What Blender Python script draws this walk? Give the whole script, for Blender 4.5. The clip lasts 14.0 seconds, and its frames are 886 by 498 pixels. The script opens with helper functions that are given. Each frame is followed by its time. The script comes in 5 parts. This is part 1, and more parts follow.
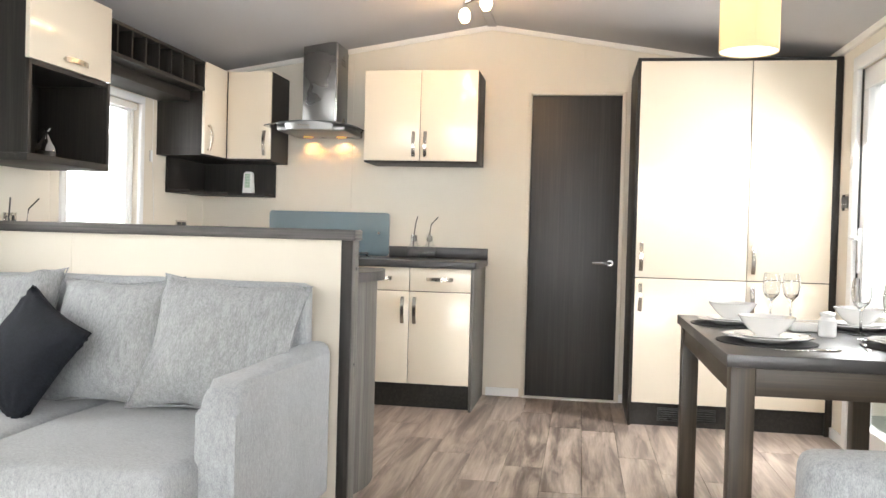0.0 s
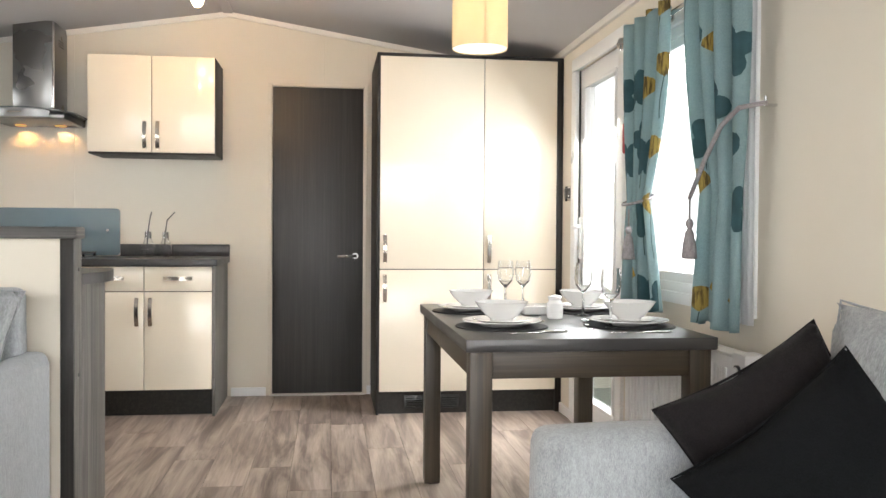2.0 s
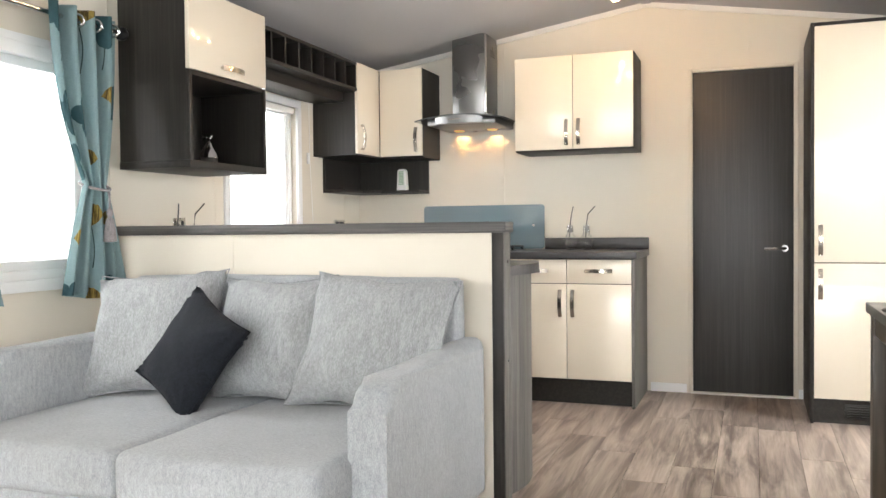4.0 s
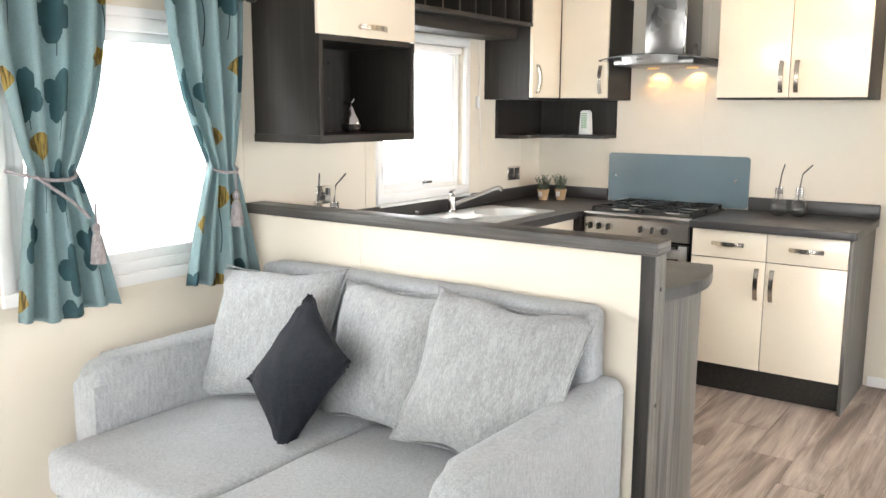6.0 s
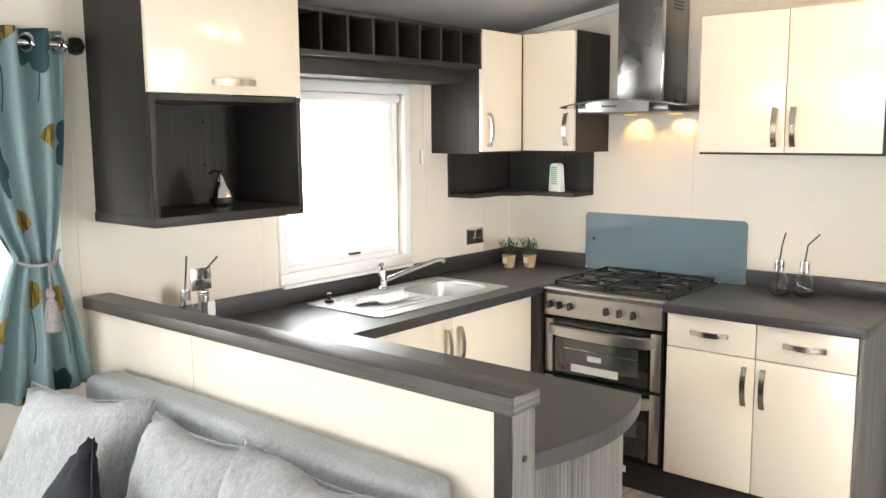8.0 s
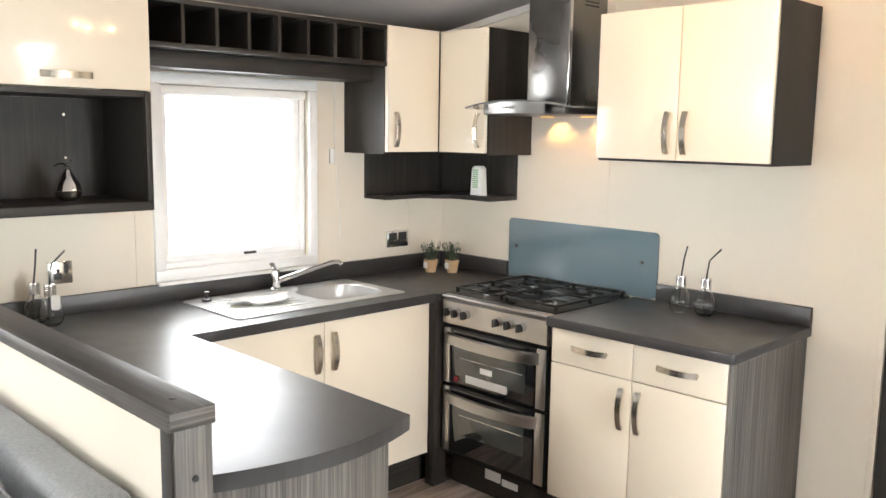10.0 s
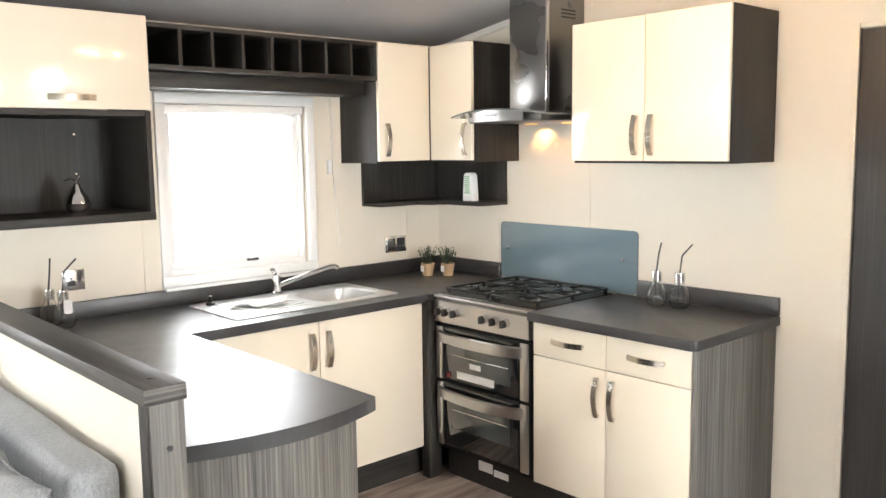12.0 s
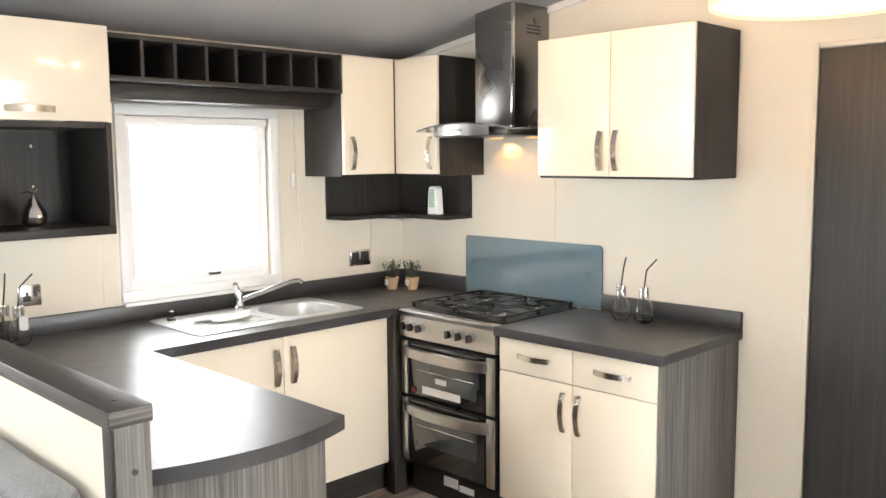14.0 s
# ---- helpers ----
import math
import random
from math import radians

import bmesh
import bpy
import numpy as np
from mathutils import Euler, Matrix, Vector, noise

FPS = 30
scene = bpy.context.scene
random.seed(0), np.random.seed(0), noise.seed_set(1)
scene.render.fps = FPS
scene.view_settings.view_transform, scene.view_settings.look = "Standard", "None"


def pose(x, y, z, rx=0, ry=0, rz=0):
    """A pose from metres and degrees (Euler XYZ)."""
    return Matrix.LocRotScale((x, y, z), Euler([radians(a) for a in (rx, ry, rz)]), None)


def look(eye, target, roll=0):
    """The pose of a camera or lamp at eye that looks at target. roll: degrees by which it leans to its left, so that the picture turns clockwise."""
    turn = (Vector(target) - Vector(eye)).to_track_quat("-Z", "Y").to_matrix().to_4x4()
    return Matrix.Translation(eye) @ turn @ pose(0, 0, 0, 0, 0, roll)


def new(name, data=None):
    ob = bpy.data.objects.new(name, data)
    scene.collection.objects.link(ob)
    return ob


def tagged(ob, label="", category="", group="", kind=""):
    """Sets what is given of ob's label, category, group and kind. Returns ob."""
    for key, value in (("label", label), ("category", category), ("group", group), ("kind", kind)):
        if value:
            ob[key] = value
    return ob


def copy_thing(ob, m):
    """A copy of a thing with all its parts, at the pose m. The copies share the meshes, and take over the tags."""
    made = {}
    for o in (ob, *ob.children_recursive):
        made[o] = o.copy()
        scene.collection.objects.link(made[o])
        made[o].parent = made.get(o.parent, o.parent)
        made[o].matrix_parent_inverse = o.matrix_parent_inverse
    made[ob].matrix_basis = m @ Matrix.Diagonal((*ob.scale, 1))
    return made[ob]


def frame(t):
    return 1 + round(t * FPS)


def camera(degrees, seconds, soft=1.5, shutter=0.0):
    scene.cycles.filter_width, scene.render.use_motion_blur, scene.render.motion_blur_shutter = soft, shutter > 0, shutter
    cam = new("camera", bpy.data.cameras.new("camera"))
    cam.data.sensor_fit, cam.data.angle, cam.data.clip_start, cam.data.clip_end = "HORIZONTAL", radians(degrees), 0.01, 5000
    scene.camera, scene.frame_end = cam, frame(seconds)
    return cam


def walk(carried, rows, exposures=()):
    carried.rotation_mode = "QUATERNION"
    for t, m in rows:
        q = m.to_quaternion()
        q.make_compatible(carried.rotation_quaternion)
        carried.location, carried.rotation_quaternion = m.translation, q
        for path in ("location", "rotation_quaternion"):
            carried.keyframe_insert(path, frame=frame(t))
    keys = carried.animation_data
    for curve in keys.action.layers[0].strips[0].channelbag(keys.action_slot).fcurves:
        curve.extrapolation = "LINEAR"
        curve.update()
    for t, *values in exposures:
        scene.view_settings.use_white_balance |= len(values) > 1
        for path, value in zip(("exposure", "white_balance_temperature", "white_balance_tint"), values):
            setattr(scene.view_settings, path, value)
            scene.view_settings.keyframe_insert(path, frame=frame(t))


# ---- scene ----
cam = camera(55.3, 14.0)
METRES, EYE, TILT, LEAN, TURN = 3.2, 1.06, 0.0, 0.0, 9.3
ROWS = [
    (0.0, 0.0, 0.0, 0.0, 0.03, -0.97, -1.55),
    (0.5, 0.0048, 0.0056, -0.0008, -7.46, -1.06, -1.18),
    (1.0, 0.0071, 0.0123, -0.0014, -14.41, -1.16, -0.83),
    (1.5, 0.0081, 0.0164, -0.0017, -17.63, -1.31, -0.78),
    (2.0, 0.008, 0.0153, -0.0014, -16.95, -1.06, -0.4),
    (2.5, 0.0081, 0.0137, -0.0009, -12.91, -0.87, -0.04),
    (3.0, 0.0083, 0.0164, -0.001, -5.3, -1.05, 0.83),
    (3.5, 0.0084, 0.017, -0.0034, 2.89, -1.14, 1.12),
    (4.0, 0.0076, 0.0356, -0.0036, 10.83, -1.44, 0.57),
    (9.5, 0.264, 0.6811, 0.1699, 37.72, -7.64, -1.34),
    (10.0, 0.3158, 0.6974, 0.1728, 36.04, -7.82, -0.84),
    (10.5, 0.344, 0.6948, 0.1714, 33.05, -7.21, -0.03),
    (11.0, 0.39, 0.6883, 0.1696, 35.75, -7.24, 0.29),
    (11.5, 0.4051, 0.6857, 0.1669, 38.09, -6.8, 0.7),
    (12.0, 0.4075, 0.6845, 0.1657, 38.26, -6.91, 0.78),
    (12.5, 0.4056, 0.6847, 0.1597, 37.68, -9.67, 0.87),
    (13.0, 0.4042, 0.6865, 0.1541, 36.64, -12.15, 1.1),
    (13.5, 0.4035, 0.6812, 0.1625, 36.63, -10.27, 0.8),
    (14.0, 0.3962, 0.6822, 0.1706, 35.46, -6.23, 0.41),
]
VIEWS = [
    (6.5, look((0.073, 0.953, 1.578), (-1.095, 2.538, 1.226), 0.0)),
    (6.8, look((0.065, 1.115, 1.613), (-1.119, 2.692, 1.280), -0.1)),
    (7.2, look((0.089, 1.359, 1.613), (-1.138, 2.911, 1.318), -0.2)),
    (9.3, look((0.393, 2.195, 1.610), (-1.018, 3.589, 1.347), 0.9)),
]
walk(cam, sorted([(t, pose(0, 0, EYE, TILT, LEAN, TURN) @ pose(METRES * x, METRES * y, METRES * z, 90 + pitch, roll, yaw)) for t, x, y, z, yaw, pitch, roll in ROWS] + VIEWS, key=lambda row: row[0]), [(0.0, -0.85), (1.5, -1.08), (2.0, -1.08), (4.0, -0.88), (7.0, -0.52), (9.5, -0.68), (11.0, -0.66), (13.0, -0.42), (14.0, -0.58)])

# ---- light ----
world = bpy.data.worlds.new("sky")
scene.world = world
world.use_nodes = True
sky = world.node_tree.nodes.new("ShaderNodeTexSky")
sky.sky_type, sky.sun_disc = "NISHITA", False
sky.sun_elevation, sky.sun_rotation = radians(40), radians(200)
world.node_tree.links.new(sky.outputs[0], world.node_tree.nodes["Background"].inputs[0])
world.node_tree.nodes["Background"].inputs[1].default_value = 0.12


def lamp(name, kind, m, power, colour, size=0.1, size_y=None):
    data = bpy.data.lights.new(name, kind)
    data.energy, data.color = power, colour
    if kind == "AREA":
        data.shape, data.size, data.size_y = "RECTANGLE", size, size_y or size
    else:
        data.shadow_soft_size = size
    ob = new(name, data)
    ob.matrix_world = m
    return ob


DAY = (0.97, 0.99, 1.0)
WARM = (1.0, 0.60, 0.27)
lamp("daylight_sun", "SUN", look((4, -6, 8), (0, 0, 0)), 1.0, (1, 0.96, 0.9)).data.angle = radians(12)
lamp("daylight_kitchen", "AREA", look((-2.92, 4.36, 1.46), (-1, 4.36, 0.35)), 46, DAY, 0.72, 0.78)
lamp("daylight_lounge", "AREA", look((-2.95, 2.55, 1.36), (-1, 2.55, 0.30)), 86, DAY, 0.85, 1.0)
lamp("daylight_dining", "AREA", look((1.70, 3.17, 1.40), (0, 3.17, 0.45)), 78, DAY, 0.95, 1.0)
lamp("daylight_door", "AREA", look((1.76, 4.28, 1.1), (0, 4.28, -0.25)), 160, DAY, 0.62, 1.7)
lamp("daylight_front", "AREA", look((-0.6, -2.35, 1.15), (-0.6, 0.65, -1.25)), 400, DAY, 3.4, 1.95)
lamp("daylight_side", "AREA", look((1.72, -0.90, 1.05), (0, -0.90, 0.20)), 125, DAY, 1.4, 1.7)


# ---- materials ----
def shader(name, colour, rough=0.5, metal=0.0, **more):
    m = bpy.data.materials.new(name)
    m.use_nodes = True
    b = m.node_tree.nodes["Principled BSDF"]
    b.inputs["Base Color"].default_value = (*colour, 1)
    b.inputs["Roughness"].default_value = rough
    b.inputs["Metallic"].default_value = metal
    for key, value in more.items():
        b.inputs[key.replace("_", " ")].default_value = value
    return m, m.node_tree, b


def coords(tree, scale=(1, 1, 1), which="Object"):
    tex, mapping = tree.nodes.new("ShaderNodeTexCoord"), tree.nodes.new("ShaderNodeMapping")
    mapping.inputs["Scale"].default_value = scale
    tree.links.new(tex.outputs[which], mapping.inputs[0])
    return mapping.outputs[0]


def noise_of(tree, vec, scale, detail=4, rough=0.55, distort=0.0):
    n = tree.nodes.new("ShaderNodeTexNoise")
    n.inputs["Scale"].default_value, n.inputs["Detail"].default_value = scale, detail
    n.inputs["Roughness"].default_value, n.inputs["Distortion"].default_value = rough, distort
    tree.links.new(vec, n.inputs["Vector"])
    return n.outputs["Fac"]


def ramp_of(tree, fac, stops):
    r = tree.nodes.new("ShaderNodeValToRGB")
    while len(r.color_ramp.elements) < len(stops):
        r.color_ramp.elements.new(0.5)
    for e, (p, c) in zip(r.color_ramp.elements, stops):
        e.position, e.color = p, (*c, 1)
    tree.links.new(fac, r.inputs[0])
    return r.outputs[0]


def bump_of(tree, b, height, strength, distance=0.002):
    n = tree.nodes.new("ShaderNodeBump")
    n.inputs["Strength"].default_value, n.inputs["Distance"].default_value = strength, distance
    tree.links.new(height, n.inputs["Height"])
    tree.links.new(n.outputs[0], b.inputs["Normal"])


def calc(tree, op, a, b=None, c=None):
    n = tree.nodes.new("ShaderNodeMath")
    n.operation = op
    for i, v in enumerate((a, b, c)):
        if v is None:
            continue
        if isinstance(v, (int, float)):
            n.inputs[i].default_value = v
        else:
            tree.links.new(v, n.inputs[i])
    return n.outputs[0]


def mixed(tree, fac, a, b):
    n = tree.nodes.new("ShaderNodeMix")
    n.data_type = "RGBA"
    tree.links.new(fac, n.inputs[0])
    for i, v in ((6, a), (7, b)):
        if isinstance(v, tuple):
            n.inputs[i].default_value = (*v, 1)
        else:
            tree.links.new(v, n.inputs[i])
    return n.outputs[2]


def mottled(name, colour, rough, spread=0.06, scale=3.0, grain=250, relief=0.05, metal=0.0, **more):
    """A plain surface with slow unevenness of tone and a fine grain."""
    m, t, b = shader(name, colour, rough, metal, **more)
    v = coords(t)
    slow, fine = noise_of(t, v, scale, 3), noise_of(t, v, grain, 2)
    lo, hi = tuple(c * (1 - spread) for c in colour), tuple(min(1, c * (1 + spread)) for c in colour)
    t.links.new(ramp_of(t, slow, [(0.3, lo), (0.7, hi)]), b.inputs["Base Color"])
    t.links.new(calc(t, "MULTIPLY_ADD", slow, 0.16, rough - 0.08), b.inputs["Roughness"])
    bump_of(t, b, fine, relief)
    return m


def ash(name, dark, light, along=2, rough=0.5, density=48.0):
    """Streaky ash-effect laminate with the grain along one axis."""
    m, t, b = shader(name, dark, rough)
    s = [density] * 3
    s[along] = 0.9
    v = coords(t, tuple(s))
    a = noise_of(t, v, 1.0, 6, 0.65, 0.4)
    s2 = [150.0, 150.0, 150.0]
    s2[along] = 3.0
    f = noise_of(t, coords(t, tuple(s2)), 1.0, 3, 0.6)
    both = calc(t, "MULTIPLY_ADD", f, 0.45, calc(t, "MULTIPLY", a, 0.6))
    c = ramp_of(t, both, [(0.38, dark), (0.52, tuple((p + q) / 2.3 for p, q in zip(dark, light))), (0.66, light)])
    if density > 60:
        s3 = [190.0] * 3
        s3[along] = 1.6
        s4 = [16.0] * 3
        s4[along] = 0.5
        line = calc(t, "MULTIPLY_ADD", noise_of(t, coords(t, tuple(s3)), 1.0, 2, 0.5, 0.2), 9.0, -4.7)
        patch = calc(t, "MULTIPLY_ADD", noise_of(t, coords(t, tuple(s4)), 1.0, 2), 7.0, -3.1)
        clamped = [calc(t, "MINIMUM", calc(t, "MAXIMUM", k, 0.0), 1.0) for k in (line, patch)]
        c = mixed(t, calc(t, "MULTIPLY", calc(t, "MULTIPLY", *clamped), 0.8), c, tuple(0.5 * d for d in dark))
    t.links.new(c, b.inputs["Base Color"])
    t.links.new(calc(t, "MULTIPLY_ADD", both, 0.3, rough - 0.15), b.inputs["Roughness"])
    bump_of(t, b, both, 0.25, 0.0015)
    return m


def woven(name, colour, fleck, scale=220, rough=0.95, sheen=0.2, grain=(1, 1, 0.35)):
    """Chenille weave with flecked threads and a soft sheen."""
    m, t, b = shader(name, colour, rough)
    v = coords(t, grain)
    threads, slow = noise_of(t, v, scale, 3, 0.7), noise_of(t, coords(t), 6, 4)
    nub = noise_of(t, coords(t, grain), scale * 0.22, 3, 0.6)
    mixfac = calc(t, "MULTIPLY_ADD", slow, 0.14, calc(t, "MULTIPLY_ADD", nub, 0.30, calc(t, "MULTIPLY", threads, 0.58)))
    b.inputs["Specular IOR Level"].default_value = 0.12
    t.links.new(ramp_of(t, mixfac, [(0.39, colour), (0.62, fleck)]), b.inputs["Base Color"])
    b.inputs["Sheen Weight"].default_value = sheen
    bump_of(t, b, mixfac, 0.45, 0.004)
    return m


def floor_vinyl():
    m, t, b = shader("plank_vinyl", (0.2, 0.15, 0.12), 0.42)
    info = t.nodes.new("ShaderNodeObjectInfo")
    tex = t.nodes.new("ShaderNodeTexCoord")
    shift = t.nodes.new("ShaderNodeVectorMath")
    shift.operation = "MULTIPLY_ADD"
    shift.inputs[1].default_value = (1, 1, 1)
    t.links.new(tex.outputs["Object"], shift.inputs[0])
    comb = t.nodes.new("ShaderNodeCombineXYZ")
    t.links.new(calc(t, "MULTIPLY", info.outputs["Random"], 37), comb.inputs[0])
    t.links.new(calc(t, "MULTIPLY", info.outputs["Random"], 91), comb.inputs[1])
    t.links.new(comb.outputs[0], shift.inputs[2])

    def grain(sx, sy, sc, d, distort=0.6):
        mp = t.nodes.new("ShaderNodeMapping")
        mp.inputs["Scale"].default_value = (sx, sy, 1)
        t.links.new(shift.outputs[0], mp.inputs[0])
        return noise_of(t, mp.outputs[0], sc, d, 0.6, distort)
    broad, fine = grain(8, 0.85, 1.4, 4, 0.8), grain(70, 2.5, 1.5, 4)
    both = calc(t, "MULTIPLY_ADD", fine, 0.26, calc(t, "MULTIPLY", broad, 0.84))
    tone = calc(t, "MULTIPLY_ADD", info.outputs["Random"], 0.09, both)
    t.links.new(ramp_of(t, tone, [(0.37, (0.080, 0.061, 0.050)), (0.50, (0.168, 0.129, 0.106)), (0.60, (0.295, 0.235, 0.196)), (0.75, (0.46, 0.38, 0.325))]), b.inputs["Base Color"])
    t.links.new(calc(t, "MULTIPLY_ADD", fine, 0.2, 0.32), b.inputs["Roughness"])
    bump_of(t, b, both, 0.2, 0.001)
    return m


def poppy_cloth():
    """Duck-egg cotton printed with dark teal blooms and mustard seed heads."""
    m, t, b = shader("poppy_curtain_cloth", (0.33, 0.46, 0.46), 0.9)
    uv = coords(t, (1, 1, 1), "UV")
    vor = t.nodes.new("ShaderNodeTexVoronoi")
    vor.voronoi_dimensions = "2D"
    vor.inputs["Scale"].default_value, vor.inputs["Randomness"].default_value = 3.7, 0.55
    t.links.new(uv, vor.inputs["Vector"])
    gap = t.nodes.new("ShaderNodeVectorMath")
    gap.operation = "SUBTRACT"
    t.links.new(uv, gap.inputs[0])
    t.links.new(vor.outputs["Position"], gap.inputs[1])
    xyz = t.nodes.new("ShaderNodeSeparateXYZ")
    t.links.new(gap.outputs[0], xyz.inputs[0])
    col = t.nodes.new("ShaderNodeSeparateColor")
    t.links.new(vor.outputs["Color"], col.inputs[0])
    x, y = xyz.outputs[0], xyz.outputs[1]
    r = calc(t, "SQRT", calc(t, "ADD", calc(t, "MULTIPLY", x, x), calc(t, "MULTIPLY", y, y)))
    turn = calc(t, "ADD", calc(t, "ARCTAN2", y, x), calc(t, "MULTIPLY", col.outputs[1], 1.5))
    petal = calc(t, "MULTIPLY_ADD", calc(t, "ABSOLUTE", calc(t, "COSINE", calc(t, "MULTIPLY", turn, 2.0))), 0.036, 0.052)
    wobble = calc(t, "MULTIPLY_ADD", noise_of(t, uv, 40, 3), 0.02, -0.01)
    bloom = calc(t, "LESS_THAN", calc(t, "ADD", r, wobble), petal)
    fan = calc(t, "MULTIPLY", calc(t, "LESS_THAN", calc(t, "ADD", r, wobble), 0.09), calc(t, "GREATER_THAN", y, calc(t, "MULTIPLY", calc(t, "ABSOLUTE", x), 0.55)))
    mustard = calc(t, "GREATER_THAN", col.outputs[0], 0.60)
    gone = calc(t, "LESS_THAN", col.outputs[2], 0.93)
    stem = calc(t, "MULTIPLY", calc(t, "LESS_THAN", calc(t, "ABSOLUTE", calc(t, "ADD", x, calc(t, "MULTIPLY", calc(t, "SINE", calc(t, "MULTIPLY", y, 16)), 0.012))), 0.0022),
                calc(t, "MULTIPLY", calc(t, "LESS_THAN", y, 0), calc(t, "GREATER_THAN", y, -0.2)))
    cloth = noise_of(t, coords(t), 300, 2)
    c = ramp_of(t, cloth, [(0.3, (0.20, 0.295, 0.305)), (0.7, (0.27, 0.375, 0.385))])
    c = mixed(t, calc(t, "MULTIPLY", stem, gone), c, (0.035, 0.065, 0.07))
    pale = calc(t, "MULTIPLY_ADD", calc(t, "GREATER_THAN", col.outputs[1], 0.7), 0.06, 0)
    tealc = mixed(t, noise_of(t, uv, 14, 3), (0.018, 0.045, 0.052), (0.045, 0.12, 0.135))
    c = mixed(t, calc(t, "MULTIPLY", calc(t, "MULTIPLY", bloom, gone), calc(t, "SUBTRACT", 1, mustard)), c, tealc)
    streak = noise_of(t, coords(t, (90, 12, 1), "UV"), 1, 3)
    gold = ramp_of(t, streak, [(0.42, (0.09, 0.06, 0.015)), (0.55, (0.32, 0.23, 0.055))])
    c = mixed(t, calc(t, "MULTIPLY", calc(t, "MULTIPLY", fan, gone), mustard), c, gold)
    t.links.new(c, b.inputs["Base Color"])
    bump_of(t, b, cloth, 0.2, 0.001)
    out = t.nodes["Material Output"]
    see, add = t.nodes.new("ShaderNodeBsdfTranslucent"), t.nodes.new("ShaderNodeMixShader")
    t.links.new(c, see.inputs[0])
    add.inputs[0].default_value = 0.3
    t.links.new(b.outputs[0], add.inputs[1])
    t.links.new(see.outputs[0], add.inputs[2])
    t.links.new(add.outputs[0], out.inputs[0])
    return m


def clear_glass(name, colour=(1, 1, 1), rough=0.0):
    m, t, b = shader(name, colour, rough)
    b.inputs["Transmission Weight"].default_value = 1.0
    b.inputs["IOR"].default_value = 1.45
    return m


def glowing(name, colour, strength):
    m, t, b = shader(name, colour, 0.6)
    b.inputs["Emission Color"].default_value = (*colour, 1)
    b.inputs["Emission Strength"].default_value = strength
    return m


WALL = mottled("cream_wallboard", (0.715, 0.655, 0.555), 0.62, 0.025, 2.0, 180, 0.06)
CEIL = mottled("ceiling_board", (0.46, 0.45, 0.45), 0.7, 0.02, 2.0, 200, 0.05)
WHITE = mottled("white_upvc", (0.84, 0.84, 0.83), 0.3, 0.02, 4, 100, 0.02)
TRIM = mottled("white_coving", (0.78, 0.75, 0.70), 0.45, 0.03, 5, 100, 0.03)
CREAM = mottled("cream_gloss_door", (0.79, 0.705, 0.575), 0.17, 0.015, 2.5, 60, 0.01, Coat_Weight=0.45)
DARK = ash("dark_ash_upright", (0.0125, 0.0107, 0.0094), (0.033, 0.0285, 0.0252), 2, 0.5)
DARKX = ash("dark_ash_crosswise", (0.0125, 0.0107, 0.0094), (0.033, 0.0285, 0.0252), 1, 0.5)
for m in (DARK, DARKX):
    m.node_tree.nodes["Principled BSDF"].inputs["Specular IOR Level"].default_value = 0.3
ENDS = ash("grey_ash_end_panel", (0.045, 0.041, 0.036), (0.175, 0.163, 0.145), 2, 0.5, 85.0)
ENDSX = ash("grey_ash_cap", (0.024, 0.022, 0.0205), (0.098, 0.090, 0.083), 0, 0.45)
ENDSY = ash("grey_ash_cap_edge", (0.035, 0.032, 0.029), (0.15, 0.14, 0.125), 1, 0.5, 110.0)
DOORW = ash("charcoal_ash_door", (0.020, 0.0185, 0.018), (0.040, 0.037, 0.0355), 2, 0.45)
TABLEW = ash("stained_table_wood", (0.032, 0.0225, 0.0145), (0.078, 0.058, 0.037), 2, 0.45)
TABLEX = ash("stained_table_rail", (0.032, 0.0225, 0.0145), (0.078, 0.058, 0.037), 0, 0.45)
TABLET = mottled("grey_table_laminate", (0.045, 0.042, 0.042), 0.33, 0.1, 5, 300, 0.06)
TOP = mottled("slate_worktop", (0.034, 0.033, 0.034), 0.34, 0.14, 9, 420, 0.10)
FLOORM = floor_vinyl()
STEEL = shader("brushed_steel", (0.5, 0.49, 0.475), 0.3, 1.0)[0]
bt = STEEL.node_tree
bn = noise_of(bt, coords(bt, (700, 700, 6)), 1.0, 2, 0.5)
bt.links.new(ramp_of(bt, bn, [(0.3, (0.47, 0.46, 0.445)), (0.7, (0.53, 0.52, 0.505))]), bt.nodes["Principled BSDF"].inputs["Base Color"])
bt.links.new(calc(bt, "MULTIPLY_ADD", bn, 0.05, 0.26), bt.nodes["Principled BSDF"].inputs["Roughness"])
CHROME = mottled("polished_chrome", (0.72, 0.71, 0.70), 0.10, 0.03, 5, 100, 0.0, 1.0)
SATIN = mottled("satin_nickel", (0.58, 0.54, 0.48), 0.24, 0.05, 20, 200, 0.0, 1.0)
FASCIA = mottled("satin_fascia_steel", (0.26, 0.257, 0.255), 0.33, 0.03, 3, 50, 0.0, 1.0)
CAPM = mottled("pale_screw_cap_metal", (0.72, 0.71, 0.69), 0.16, 0.04, 30, 200, 0.0, 1.0)
HOODM = mottled("polished_hood_steel", (0.22, 0.216, 0.212), 0.29, 0.03, 3, 50, 0.0, 1.0)
IRON = mottled("black_enamel", (0.007, 0.007, 0.007), 0.3, 0.2, 12, 200, 0.0, Specular_IOR_Level=0.25)
OVENGLASS = mottled("black_oven_glass", (0.012, 0.013, 0.014), 0.05, 0.1, 3, 50, 0.0, Coat_Weight=1.0)
